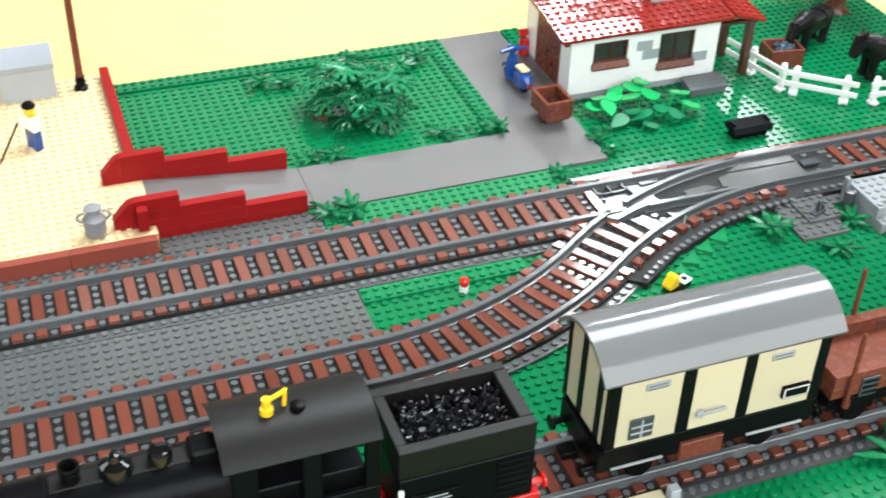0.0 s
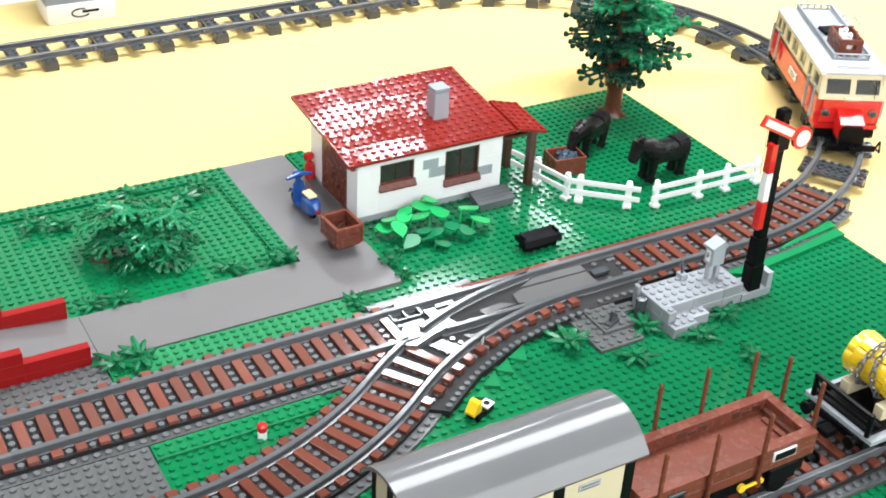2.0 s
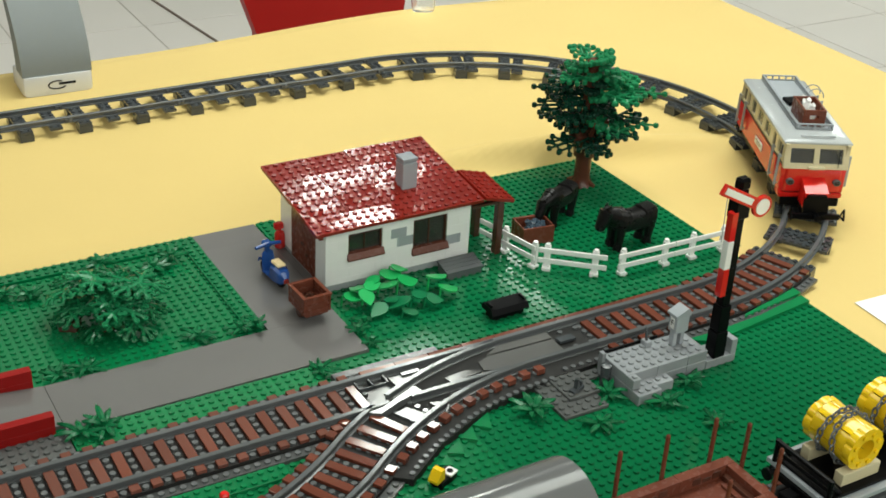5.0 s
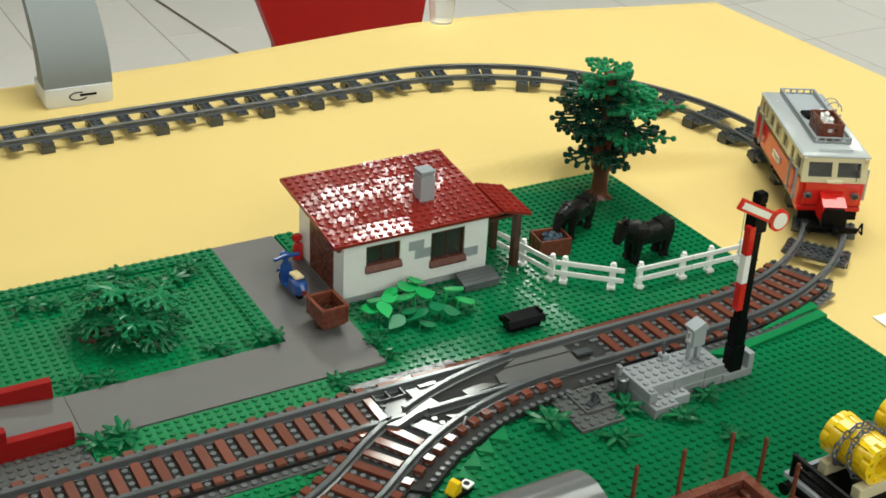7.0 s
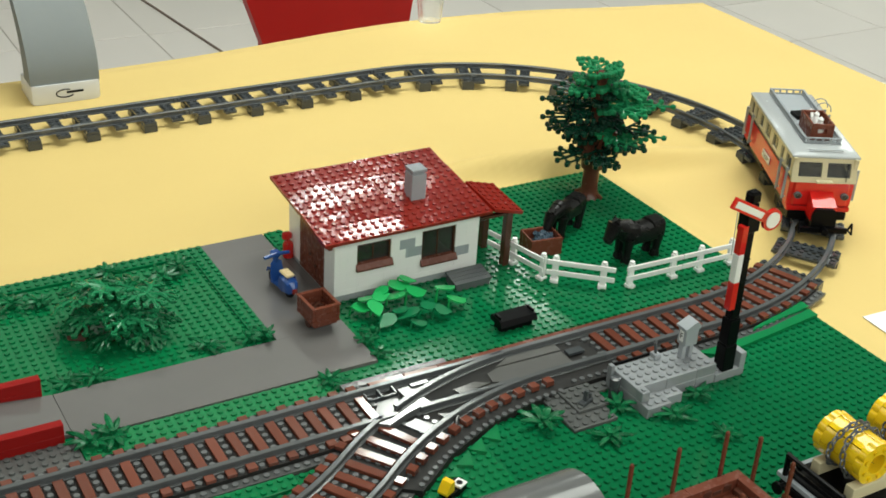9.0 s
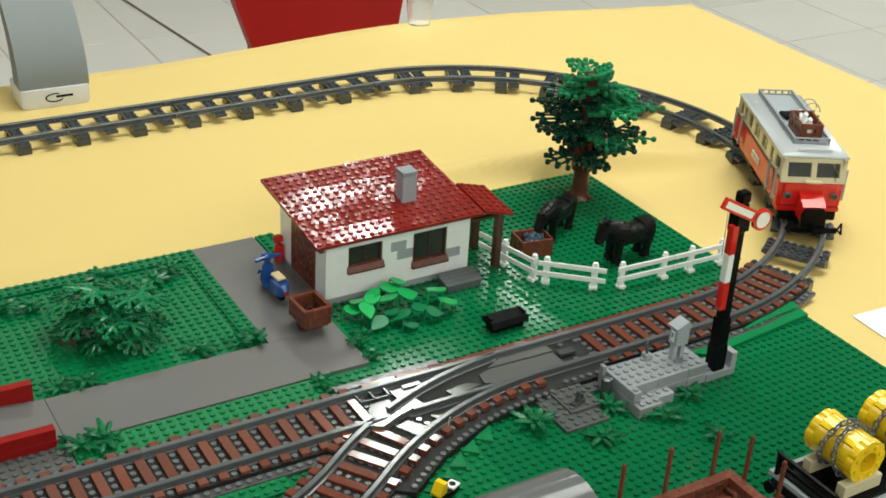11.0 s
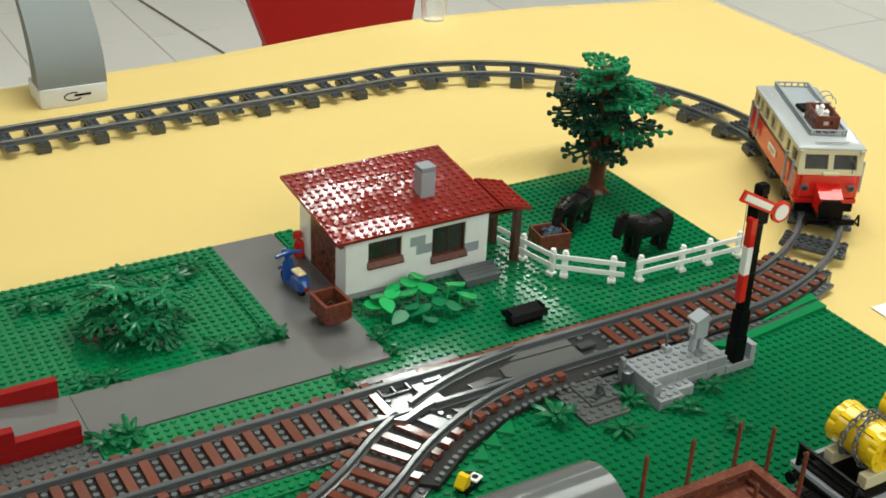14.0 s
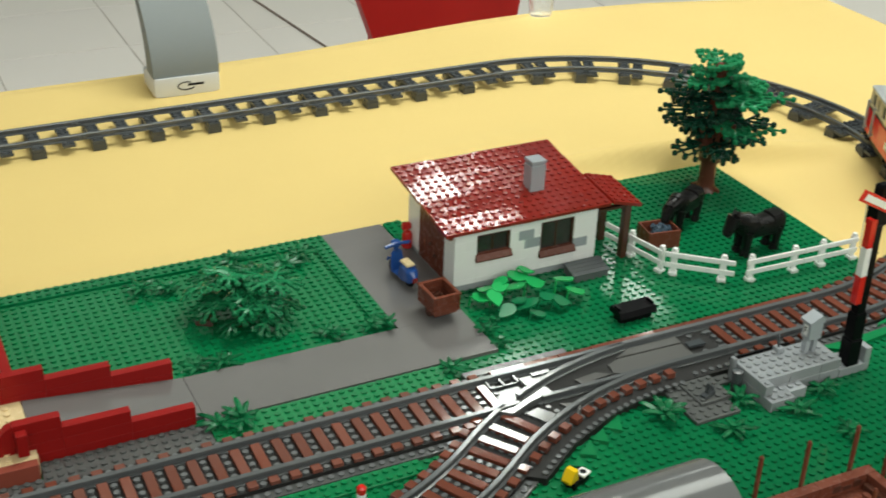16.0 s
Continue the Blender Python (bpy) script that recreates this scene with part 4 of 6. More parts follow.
    # ladder on one side
    g = B()
    for x in (3.8, 5.8):
        cyl(g, (x, -4.05, 0.9), (x, -4.05, 9.3), 0.15, seg=8)
    for z in (1.4, 3.1, 4.8, 6.5, 8.2):
        cyl(g, (3.8, -4.05, z), (5.8, -4.05, z), 0.12, seg=8)
    part("ladder", g, CHROME, e, "silver ladder up to the roof")
    for y, s in ((-3.65, -1), (3.65, 1)):
        b = part("sign_board", box(B(), -2.2, min(y, y + s * 0.12), 3.9, 1.2, max(y, y + s * 0.12), 4.9, 0.03), WHITE, e, "white sign plate")
        g = B()
        for k, (a, c) in enumerate(((-1.9, 0.9), (-1.5, 0.5))):
            yy = y + s * 0.12
            box(g, a, min(yy, yy + s * 0.02), 4.5 - k * 0.32, c, max(yy, yy + s * 0.02), 4.65 - k * 0.32, 0.005)
        part("lettering", g, DGREY, b)
    return e, px, py, ang


bus, bx, by, bang = rail_bus()


def on_bus(x, y, z):
    a = bang + math.pi / 2
    qx, qy = local(bx, by, a, x * BUS_SIZE[0], y * BUS_SIZE[1])
    return qx, qy, 1.6 + z * BUS_SIZE[2]


def crate():
    e = thing("wooden_crate", "brown open crate carrying two white toy hens", "crate", on_bus(-5.0, 0.0, 10.16), math.degrees(bang) + 90)
    part("bottom", box(B(), -2.4, -1.4, 0.0, 2.4, 1.4, 0.3, 0.03), BROWN, e)
    for a in ((-2.5, -1.5, 2.5, -1.2), (-2.5, 1.2, 2.5, 1.5)):
        g = B()
        box(g, a[0], a[1], 0.0, a[2], a[3], 2.2, 0.04)
        part("side_board", g, BROWN, e)
    for a in ((-2.5, -1.19, -2.2, 1.19), (2.2, -1.19, 2.5, 1.19)):
        g = B()
        box(g, a[0], a[1], 0.0, a[2], a[3], 0.9, 0.04)
        box(g, a[0], a[1], 1.5, a[2], a[3], 2.2, 0.04)
        box(g, a[0], a[1], 0.9, a[2], -0.6, 1.5, 0.02)
        box(g, a[0], 0.6, 0.9, a[2], a[3], 1.5, 0.02)
        part("end_board", g, BROWN, e)
    for dx in (-1.0, 0.9):
        g = B()
        lathe(g, [(0.2, 0), (0.75, 0.4), (0.85, 0.9), (0.5, 1.5), (0.3, 1.9), (0.35, 2.2), (0.1, 2.5)], (0, 0, 0), 12)
        for v in g.verts:
            v.co.x *= 1.35
            if v.co.z > 1.4:
                v.co.x -= 0.5
        prism(g, [(0.5, 0.9), (1.7, 2.0), (1.3, 1.0)], -0.2, 0.2, "y")
        solo("toy_hen", g, WHITE, "plain white toy hen in the crate", "toy hen", on_bus(-5.0 + dx, 0.1, 10.48), math.degrees(bang) + 90, group="toy hens")


crate()
g = B()
box(g, -1.1, -1.2, 0, 1.1, 1.2, 0.5, 0.1)
cyl(g, (-0.1, 0, 0.5), (0.1, 0, 0.5), 0.2, seg=8)
e = solo("suitcase", g, BLACK, "black toy suitcase lying on the roof rack", "suitcase", on_bus(0.6, 0.2, 10.16), math.degrees(bang) + 100)


# ---- goods train on the front siding ----
RT = 1.6  # rail top


def wheels(e, xs, y=-0.0):
    for x in xs:
        g = B()
        for s in (-1, 1):
            lathe(g, [(0.15, -0.3), (1.05, -0.3), (1.2, -0.1), (1.2, 0.05), (1.02, 0.1), (1.0, 0.3), (0.3, 0.35)], (x, 2.5 * s, 1.0), 18, (0, s, 0))
        cyl(g, (x, -2.3, 1.0), (x, 2.3, 1.0), 0.2)
        part("wheel_set", g, BLACK, e)


def buffers(e, x, s, mat=None):
    for y in (-2.6, 2.6):
        g = B()
        lathe(g, [(0.3, 0), (0.3, 0.8), (0.62, 0.85), (0.6, 1.05), (0.2, 1.1)], (x, y, 2.1), 14, (s, 0, 0))
        part("buffer", g, mat or BLACK, e)
    g = B()
    box(g, min(x, x + s * 1.4), -0.6, 1.1, max(x, x + s * 1.4), 0.6, 1.8, 0.08)
    part("coupler", g, BLACK, e)


def goods_van():
    x0, x1 = 3.0, 20.9
    cx = (x0 + x1) / 2
    e = thing("goods_van", "cream goods van with black ribs and grey arched roof", "goods van", (cx, -32, RT))
    h = (x1 - x0) / 2
    wheels(e, (-5.2, 5.2))
    part("chassis", box(B(), -h - 0.2, -3.2, 1.8, h + 0.2, 3.2, 4.0, 0.08), BLACK, e)
    Z0, Z1 = 4.5, 11.3
    # side panels between black ribs
    ribs = [-h, -h + 5.7, -h + 10.75, h - 0.9]
    rw = [0.8, 1.05, 0.95, 0.9]
    for y, s in ((-3.5, -1), (2.9, 1)):
        for k in range(3):
            a, b = ribs[k] + rw[k], ribs[k + 1]
            part("side_panel", box(B(), a + 0.01, y, Z0, b - 0.01, y + 0.6, Z1, 0.04), VANCREAM, e)
        for r, w in zip(ribs, rw):
            part("rib", box(B(), r, y - 0.06, Z0, r + w, y + 0.66, Z1, 0.05), BLACK, e)
        part("sill", box(B(), -h, y - 0.1, Z0 - 0.6, h, y + 0.7, Z0 - 0.01, 0.04), BLACK, e)
        yo = y - 0.05 if s < 0 else y + 0.6
        def plaque(nm, xa, xb, za, zb, mat, th=0.06):
            o = part(nm, box(B(), xa, yo - (0.0 if s > 0 else th), za, xb, yo + (th if s > 0 else 0.05), zb, 0.015), mat, e)
            return o
        for xa, za in ((-h + 2.7, 9.5), (-h + 12.9, 9.5)):
            o = plaque("label_plate", xa, xa + 1.9, za, za + 0.62, LGREY)
            g = B()
            for k in range(2):
                box(g, xa + 0.15, yo - 0.09, za + 0.1 + 0.28 * k, xa + 1.7, yo - 0.062, za + 0.2 + 0.28 * k, 0.004)
            part("lettering", g, STUDGREY, o)
        o = plaque("vent_grille", -h + 1.8, -h + 3.7, 5.1, 7.0, DGREY, 0.12)
        for k in range(2):
            part("bar", box(B(), -h + 1.9, yo - 0.2, 5.62 + 0.62 * k, -h + 3.6, yo - 0.125, 5.76 + 0.62 * k, 0.02), CHROME, o)
        part("bar", box(B(), -h + 2.68, yo - 0.22, 5.2, -h + 2.82, yo - 0.125, 6.9, 0.02), CHROME, o)
        o = plaque("sign_plate", -h + 14.4, -h + 16.7, 5.55, 6.6, BLACK, 0.28)
        part("sign_border", box(B(), -h + 14.48, yo - 0.3, 5.63, -h + 16.62, yo - 0.282, 6.52, 0.004), WHITE, o)
        g = B()
        box(g, -h + 14.58, yo - 0.335, 5.72, -h + 16.52, yo - 0.302, 6.43, 0.01)
        part("sign_face", g, BLACK, o)
        g = B()
        cyl(g, (-h + 7.5, yo - 0.25, 6.1), (-h + 9.6, yo - 0.25, 6.15), 0.14, seg=8)
        lathe(g, [(0.35, 0), (0.35, 0.3)], (-h + 7.5, yo, 6.1), 12, (0, -1, 0))
        part("door_handle", g, CHROME, e)
        for xa, xb in ((-h + 0.6, -h + 4.8), (h - 6.0, h - 1.2)):
            yy = y - 0.3 if s < 0 else y + 0.9
            part("step_rail", cyl(B(), (xa, yy, 2.7), (xb, yy, 2.7), 0.12, seg=8), CHROME, e)
        part("brake_box", box(B(), -2.4, min(y, y + 0.5), 1.3, 1.2, max(y, y + 0.5), 3.0, 0.06), BROWN, e)
    for x, s in ((-h, -1), (h - 0.6, 1)):
        for y0, y1, m in ((-2.88, -2.4, VANCREAM), (-2.38, -1.6, BLACK), (-1.58, 0.4, VANCREAM), (0.42, 1.2, BLACK), (1.22, 2.88, VANCREAM)):
            part("end_panel", box(B(), x - (0.05 if m is BLACK else 0), y0, Z0, x + 0.6, y1, Z1 + 0.9, 0.03), m, e)
        buffers(e, s * (h + 0.25), s)
    # arched roof, a smooth shell
    g = B()
    W, n = 3.95, 18
    top, bot = [], []
    for k in range(n + 1):
        t = -1 + 2 * k / n
        y = W * t
        z = 11.15 + 2.2 * (1 - abs(t) ** 2.2)
        top.append((y, z))
        bot.append((y * 0.97, z - 0.3))
    prism(g, top + bot[::-1], -h - 0.8, h + 0.8, "x")
    part("roof", g, ROOFGREY, e, "smooth grey arched roof")


goods_van()


def gondola():
    x0, x1 = 22.7, 40.7
    cx, h = (x0 + x1) / 2, (x1 - x0) / 2
    e = thing("open_wagon", "reddish brown open wagon with upright stakes", "open wagon", (cx, -32, RT))
    W = 3.1
    wheels(e, (-6.0, 6.0))
    part("chassis", box(B(), -h + 0.3, -2.6, 1.4, h - 0.3, 2.6, 3.2, 0.06), BLACK, e)
    part("floor_board", box(B(), -h, -W, 3.2, h, W, 4.2, 0.05), BROWN, e)
    for y in (-W, W - 0.95):
        for a, b in ((-h, -h + 6.0), (-h + 6.0, -h + 12.0), (-h + 12.0, h)):
            part("side_board", box(B(), a + 0.006, y, 4.21, b - 0.006, y + 0.95, 5.5, 0.03), BROWN, e)
        yi = y + 0.95 if y < 0 else y - 0.02
        for a in (-h + 1.2, -h + 7.6, -h + 13.4):
            for dx, w in ((0, 0.9), (1.1, 0.9), (2.2, 0.9)):
                g = B()
                box(g, a + dx, yi - 0.02, 4.5, a + dx + w, yi + 0.04, 5.15 - 0.25 * (dx == 1.1), 0.01)
                part("inset_panel", g, DBROWN, e)
    for x in (-h, h - 0.95):
        part("end_board", box(B(), x, -W + 0.96, 4.21, x + 0.95, W - 0.96, 5.5, 0.03), BROWN, e)
    part("inner_plank", box(B(), h - 1.5, -1.9, 4.21, h - 0.97, 1.9, 4.8, 0.04), DBROWN, e)
    part("inner_plank", box(B(), h - 2.1, -1.3, 4.21, h - 1.52, 1.3, 4.45, 0.04), BROWN, e)
    feet = [(x - cx, 3.4) for x in (23.8, 28.8, 33.7, 38.9)] + [(x - cx, -3.4) for x in (24.0, 29.1, 34.4)] + [(h + 0.25, -2.2), (h + 0.25, 1.6)]
    for x, y in feet:
        g = B()
        top = 9.85
        cyl(g, (x, y, 2.6), (x, y, top - 0.15), 0.2, seg=10)
        cyl(g, (x, y, top - 0.15), (x, y, top), 0.2, 0.12, seg=10)
        cyl(g, (x, y, 2.5), (x, y, 3.1), 0.32, seg=10)
        part("stake", g, BROWN, e)
    o = part("sign_plate", box(B(), 35.9 - cx, -W - 0.2, 4.2, 38.3 - cx, -W - 0.01, 5.1, 0.02), WHITE, e)
    g = B()
    box(g, 36.0 - cx, -W - 0.24, 4.3, 38.2 - cx, -W - 0.205, 5.0, 0.01)
    part("sign_face", g, BLACK, o)
    o = part("vent_grille", box(B(), 25.2 - cx, -W - 0.2, 3.0, 26.8 - cx, -W - 0.01, 4.9, 0.04), DGREY, e)
    for k in range(3):
        part("slat", box(B(), 25.3 - cx, -W - 0.27, 3.3 + 0.55 * k, 26.7 - cx, -W - 0.205, 3.55 + 0.55 * k, 0.02), BLACK, o)
    g = B()
    cyl(g, (32.7 - cx, -W - 0.4, 2.9), (34.7 - cx, -W - 0.4, 2.95), 0.15, seg=8)
    lathe(g, [(0.4, 0), (0.4, 0.3)], (32.7 - cx, -W - 0.2, 2.9), 12, (0, -1, 0))
    lathe(g, [(0.25, 0), (0.25, 0.25)], (34.7 - cx, -W - 0.25, 2.95), 12, (0, -1, 0))
    part("brake_handle", g, YELLOW, e)
    part("axle_box", box(B(), -7.5, -W + 0.1, 1.2, -4.5, -W + 0.6, 2.9, 0.1), BLACK, e)
    part("axle_box", box(B(), 4.5, -W + 0.1, 1.2, 7.5, -W + 0.6, 2.9, 0.1), BLACK, e)
    buffers(e, -h, -1), buffers(e, h, 1)


gondola()


def log_wagon():
    x0, x1 = 46.5, 66
    cx, h = (x0 + x1) / 2, (x1 - x0) / 2
    e = thing("flat_wagon", "grey and black flat wagon with cream cradles", "flat wagon", (cx, -32, RT))
    wheels(e, (-6.0, 6.0))
    part("chassis", box(B(), -h, -3.4, 1.4, h, 3.4, 2.2, 0.06), BLACK, e)
    part("deck", box(B(), -h + 0.2, -4, 2.2, h - 0.2, 4, 2.7, 0.05), LGREY, e)
    part("deck_tile", box(B(), -h + 0.6, -3.3, 2.7, h - 0.6, 3.3, 3.0, 0.04), BLACK, e)
    for y in (-3.2, 3.2):
        g = B()
        cyl(g, (-h + 0.4, y, 2.7), (-h + 0.4, y, 5.0), 0.25, seg=8)
        cyl(g, (-h + 0.4, y, 4.6), (-h + 2.2, y * 0.9, 2.8), 0.22, seg=8)
        part("end_stay", g, BLACK, e)
    g = B()
    cyl(g, (-h + 0.4, -3.4, 4.8), (-h + 0.4, 3.4, 4.8), 0.25, seg=8)
    cyl(g, (-h + 0.4, -3.4, 3.8), (-h + 0.4, 3.4, 3.8), 0.2, seg=8)
    part("end_bar", g, BLACK, e)
    for x in (-4.8, 2.0):
        for y in (-2.0, 2.0):
            part("cradle", box(B(), x - 2.3, y - 0.5, 3.0, x + 2.3, y + 0.5, 4.3, 0.06), CREAM, e)
    buffers(e, -h, -1)
    return cx


lx = log_wagon()


def barrel(x, y, z):
    """Eight-sided yellow drum of staves with a knobbed, hollow ring at each end, tied with chain."""
    e = thing("yellow_barrel", "bright yellow brick-built barrel tied with grey chain", "barrel", (x, y, z), group="barrels on the wagon")
    R = 2.05

    def tube(outline, y0, y1, hole):
        g = B()
        n = len(outline)
        ring = [[g.verts.new((r * math.cos(a), yy, r * math.sin(a))) for a, r in rim] for rim in (outline, [(a, hole) for a, _ in outline]) for yy in (y0, y1)]
        for k in range(n):
            m = (k + 1) % n
            for p, q in ((ring[0], ring[1]), (ring[2], ring[3]), (ring[0], ring[2]), (ring[1], ring[3])):
                g.faces.new([p[k], p[m], q[m], q[k]])
        return g
    for k in range(8):
        a0, a1 = math.pi / 4 * k + 0.025, math.pi / 4 * (k + 1) - 0.025
        g = B()
        rim = [(R * math.cos(a0 + (a1 - a0) * j / 4), R * math.sin(a0 + (a1 - a0) * j / 4)) for j in range(5)]
        core = [(u * 0.5, v * 0.5) for u, v in reversed(rim)]
        prism(g, rim + core, -1.95, 1.95, "y")
        part("stave", g, YELLOW, e)
    lobes = []
    for k in range(80):
        a = 2 * math.pi * k / 80
        lobes.append((a, R * (0.95 + 0.08 * abs(math.cos(4 * a)) ** 0.4)))
    for y0, y1 in ((-2.75, -1.97), (1.97, 2.75)):
        rim = part("end_ring", tube(lobes, y0, y1, 0.98), YELLOW, e)
        s = -1 if y0 < 0 else 1
        for k in range(8):
            a = math.pi / 4 * (k + 0.5)
            g = B()
            cyl(g, (1.48 * math.cos(a), s * 2.74, 1.48 * math.sin(a)), (1.48 * math.cos(a), s * 2.92, 1.48 * math.sin(a)), 0.24, seg=10)
            part("stud", g, YELLOW, rim)
    g = B()
    # two slack chains of oval links, alternately flat and upright, drawing together over the top
    for yy, sway in ((-0.95, 0.5), (0.6, -0.3)):
        N = 20
        for k in range(N):
            a = 2 * math.pi * (k + 0.5) / N
            rad, tan = Vector((math.cos(a), 0, math.sin(a))), Vector((-math.sin(a), 0, math.cos(a)))
            side = Vector((0, 1, 0)) if k % 2 else rad
            mid = rad * (R + 0.24) + Vector((0, yy + sway * math.sin(a), 0))
            pts = [mid + tan * 0.46 * math.cos(b) + side * 0.25 * math.sin(b) for b in (2 * math.pi * j / 8 for j in range(8))]
            for p, q in zip(pts, pts[1:] + pts[:1]):
                cyl(g, p, q, 0.1, seg=5)
    part("chain", g, STUDGREY, e, "grey plastic chain")


for x in (lx - 4.8, lx + 2.0):
    barrel(x, -31.6, RT + 6.2)


GLOSSBLACK = plastic("glossy_black_plastic", (0.004, 0.004, 0.0045), 0.2, spec=0.4)
MATTBLACK = plastic("matt_black_plastic", (0.008, 0.0076, 0.007), 1.3, spec=0.22)


def locomotive():
    e = thing("steam_locomotive", "black toy steam locomotive with a rounded cab roof", "locomotive", (-24, -32, RT))
    wheels(e, (-12, -8.5, -5, -1.5, 3, 7))
    part("running_plate", box(B(), -15.5, -3.6, 2.4, 10.6, 3.6, 3.0, 0.05), BLACK, e)
    g = B()
    cyl(g, (-15.2, 0, 7.4), (0.6, 0, 7.4), 2.8, seg=28)
    part("boiler", g, BLACK, e)
    for x in (-14.8, -11, -7, -3):
        part("boiler_band", cyl(B(), (x, 0, 7.4), (x + 0.35, 0, 7.4), 2.9, seg=28), BLACK, e)
    g = B()
    lathe(g, [(0.8, 9.2), (0.62, 9.6), (0.62, 11.0), (0.7, 11.1), (0.7, 11.4), (0.5, 11.4), (0.45, 10.6)], (-9.0, 0, 0), 18)
    part("funnel", g, BLACK, e)
    for x, r, prof in ((-6.2, 1.15, ((1, 9.0), (1, 10.3), (0.85, 10.8), (0.4, 11.1), (0.3, 11.5), (0.1, 11.6))), (-3.4, 0.8, ((1, 9.0), (1, 10.9), (0.85, 11.1), (0.4, 11.15)))):
        g = B()
        lathe(g, [(r * k, z) for k, z in prof], (x, 0, 0), 18)
        part("dome", g, GLOSSBLACK, e)
    part("boiler_deck", box(B(), -10.4, -0.75, 9.9, 0.4, 0.75, 10.22, 0.05), MATTBLACK, e, "dull black walkway on the boiler")
    part("sand_box", box(B(), -1.6, -1.0, 9.6, 0.2, 1.0, 10.9, 0.2), BLACK, e)
    # cab
    for y in (-3.1, 2.6):
        g = B()
        box(g, 0.6, y, 3.0, 10.4, y + 0.5, 6.2, 0.04)
        box(g, 0.6, y, 6.2, 2.2, y + 0.5, 11.0, 0.04)
        box(g, 5.2, y, 6.2, 6.4, y + 0.5, 11.0, 0.04)
        box(g, 9.4, y, 6.2, 10.4, y + 0.5, 11.0, 0.04)
        part("cab_side", g, BLACK, e)
    g = B()
    box(g, 0.6, -2.58, 3.0, 1.2, 2.58, 11.3, 0.04)
    part("cab_front", g, BLACK, e)
    # black block added to darken the view into the cab
    part("firebox", box(B(), 1.3, -2.3, 3.0, 9.6, 2.3, 7.6, 0.1), BLACK, e)
    g = B()
    n = 16
    top = [(3.45 * (-1 + 2 * k / n), 10.9 + 1.5 * (1 - abs(-1 + 2 * k / n) ** 2.3)) for k in range(n + 1)]
    bot = [(y * 0.985, z - 0.14) for y, z in top]
    prism(g, top + bot[::-1], 0.0, 10.5, "x")
    roof = part("cab_roof", g, MATTBLACK, e, "dull black rounded cab roof")
    g = B()
    lathe(g, [(0.5, 12.1), (0.5, 12.7), (0.3, 12.8)], (5.6, -0.4, 0), 14)
    part("roof_vent", g, BLACK, roof)
    g = B()
    lathe(g, [(0.3, 0), (0.46, 0.15), (0.46, 0.6), (0.25, 0.75), (0.34, 0.95), (0.34, 1.4), (0.12, 1.55)], (3.6, -0.3, 12.25), 12)
    cyl(g, (3.8, -0.25, 13.45), (4.9, 0.1, 13.6), 0.17, seg=8)
    cyl(g, (4.85, 0.1, 12.3), (4.95, 0.1, 13.75), 0.16, seg=8)
    part("whistle", g, YELLOW, roof, "bright yellow whistle")
    g = B()
    box(g, -15.0, -3.5, 1.6, 10.0, -3.1, 2.2, 0.05)
    part("coupling_rod", g, DGREY, e)


locomotive()


def tender():
    e = thing("coal_tender", "black coal tender with a red under-frame", "tender", (-7.4, -32, RT))
    h = 5.0
    wheels(e, (-3.4, 0, 3.4))
    part("frame", box(B(), -h - 0.3, -3.6, 1.2, h + 0.6, 3.6, 2.0, 0.05), RED, e)
    part("tank", box(B(), -h, -3.45, 2.0, h, 3.45, 6.4, 0.08), BLACK, e)
    for a in ((-h, -3.35, h, -2.5), (-h, 2.5, h, 3.35), (h - 1.0, -2.48, h, 2.48), (-h, -2.48, -h + 0.8, 2.48)):
        part("bunker_side", box(B(), a[0], a[1], 6.42, a[2], a[3], 8.9, 0.06), MATTBLACK, e)
    part("bunker_floor", box(B(), -h + 0.82, -2.46, 6.42, h - 1.02, 2.46, 7.0, 0.02), BLACK, e)
    rng = random.Random(4)
    g = B()
    for k in range(360):
        x, y = rng.uniform(-h + 1.1, h - 1.3), rng.uniform(-2.2, 2.2)
        s = rng.uniform(0.2, 0.38)
        z = 7.1 + rng.uniform(0, 1.1) + 0.5 * (1 - abs(y) / 2.8)
        m = Matrix.Translation((x, y, z)) @ Euler((rng.uniform(0, 6), rng.uniform(0, 6), rng.uniform(0, 6))).to_matrix().to_4x4() @ Matrix.Diagonal((s, s * rng.uniform(0.5, 1), s * rng.uniform(0.3, 0.7), 1))
        bmesh.ops.create_icosphere(g, subdivisions=1, radius=1, matrix=m)
    part("coal", g, COAL, e, "heap of shiny black coal pieces", "stuff")
    for y in (-3.57, 3.47):
        g = B()
        for k in range(6):
            box(g, 2.2, y, 2.6 + 0.6 * k, 4.6, y + 0.1, 2.95 + 0.6 * k, 0.02)
        part("grille", g, BLACK, e)
        o = part("sign_plate", box(B(), -4.4, y, 3.1, -0.6, y + 0.1, 4.7, 0.02), BLACK, e)
        g = B()
        for k in range(4):
            box(g, -4.2, y - 0.03, 3.3 + 0.32 * k, -1.2 - 0.3 * (k % 2), y + 0.02, 3.42 + 0.32 * k, 0.004)
        part("lettering", g, LGREY, o)
        part("white_lamp", box(B(), -5.1, y - 0.1, 4.0, -4.7, y + 0.2, 5.6, 0.04), WHITE, e)
    buffers(e, h + 0.3, 1, RED)


tender()


# ---- platform with signal, beside the line ----
STONE = plastic("stone_grey_plastic", (0.27, 0.285, 0.30), 0.4)


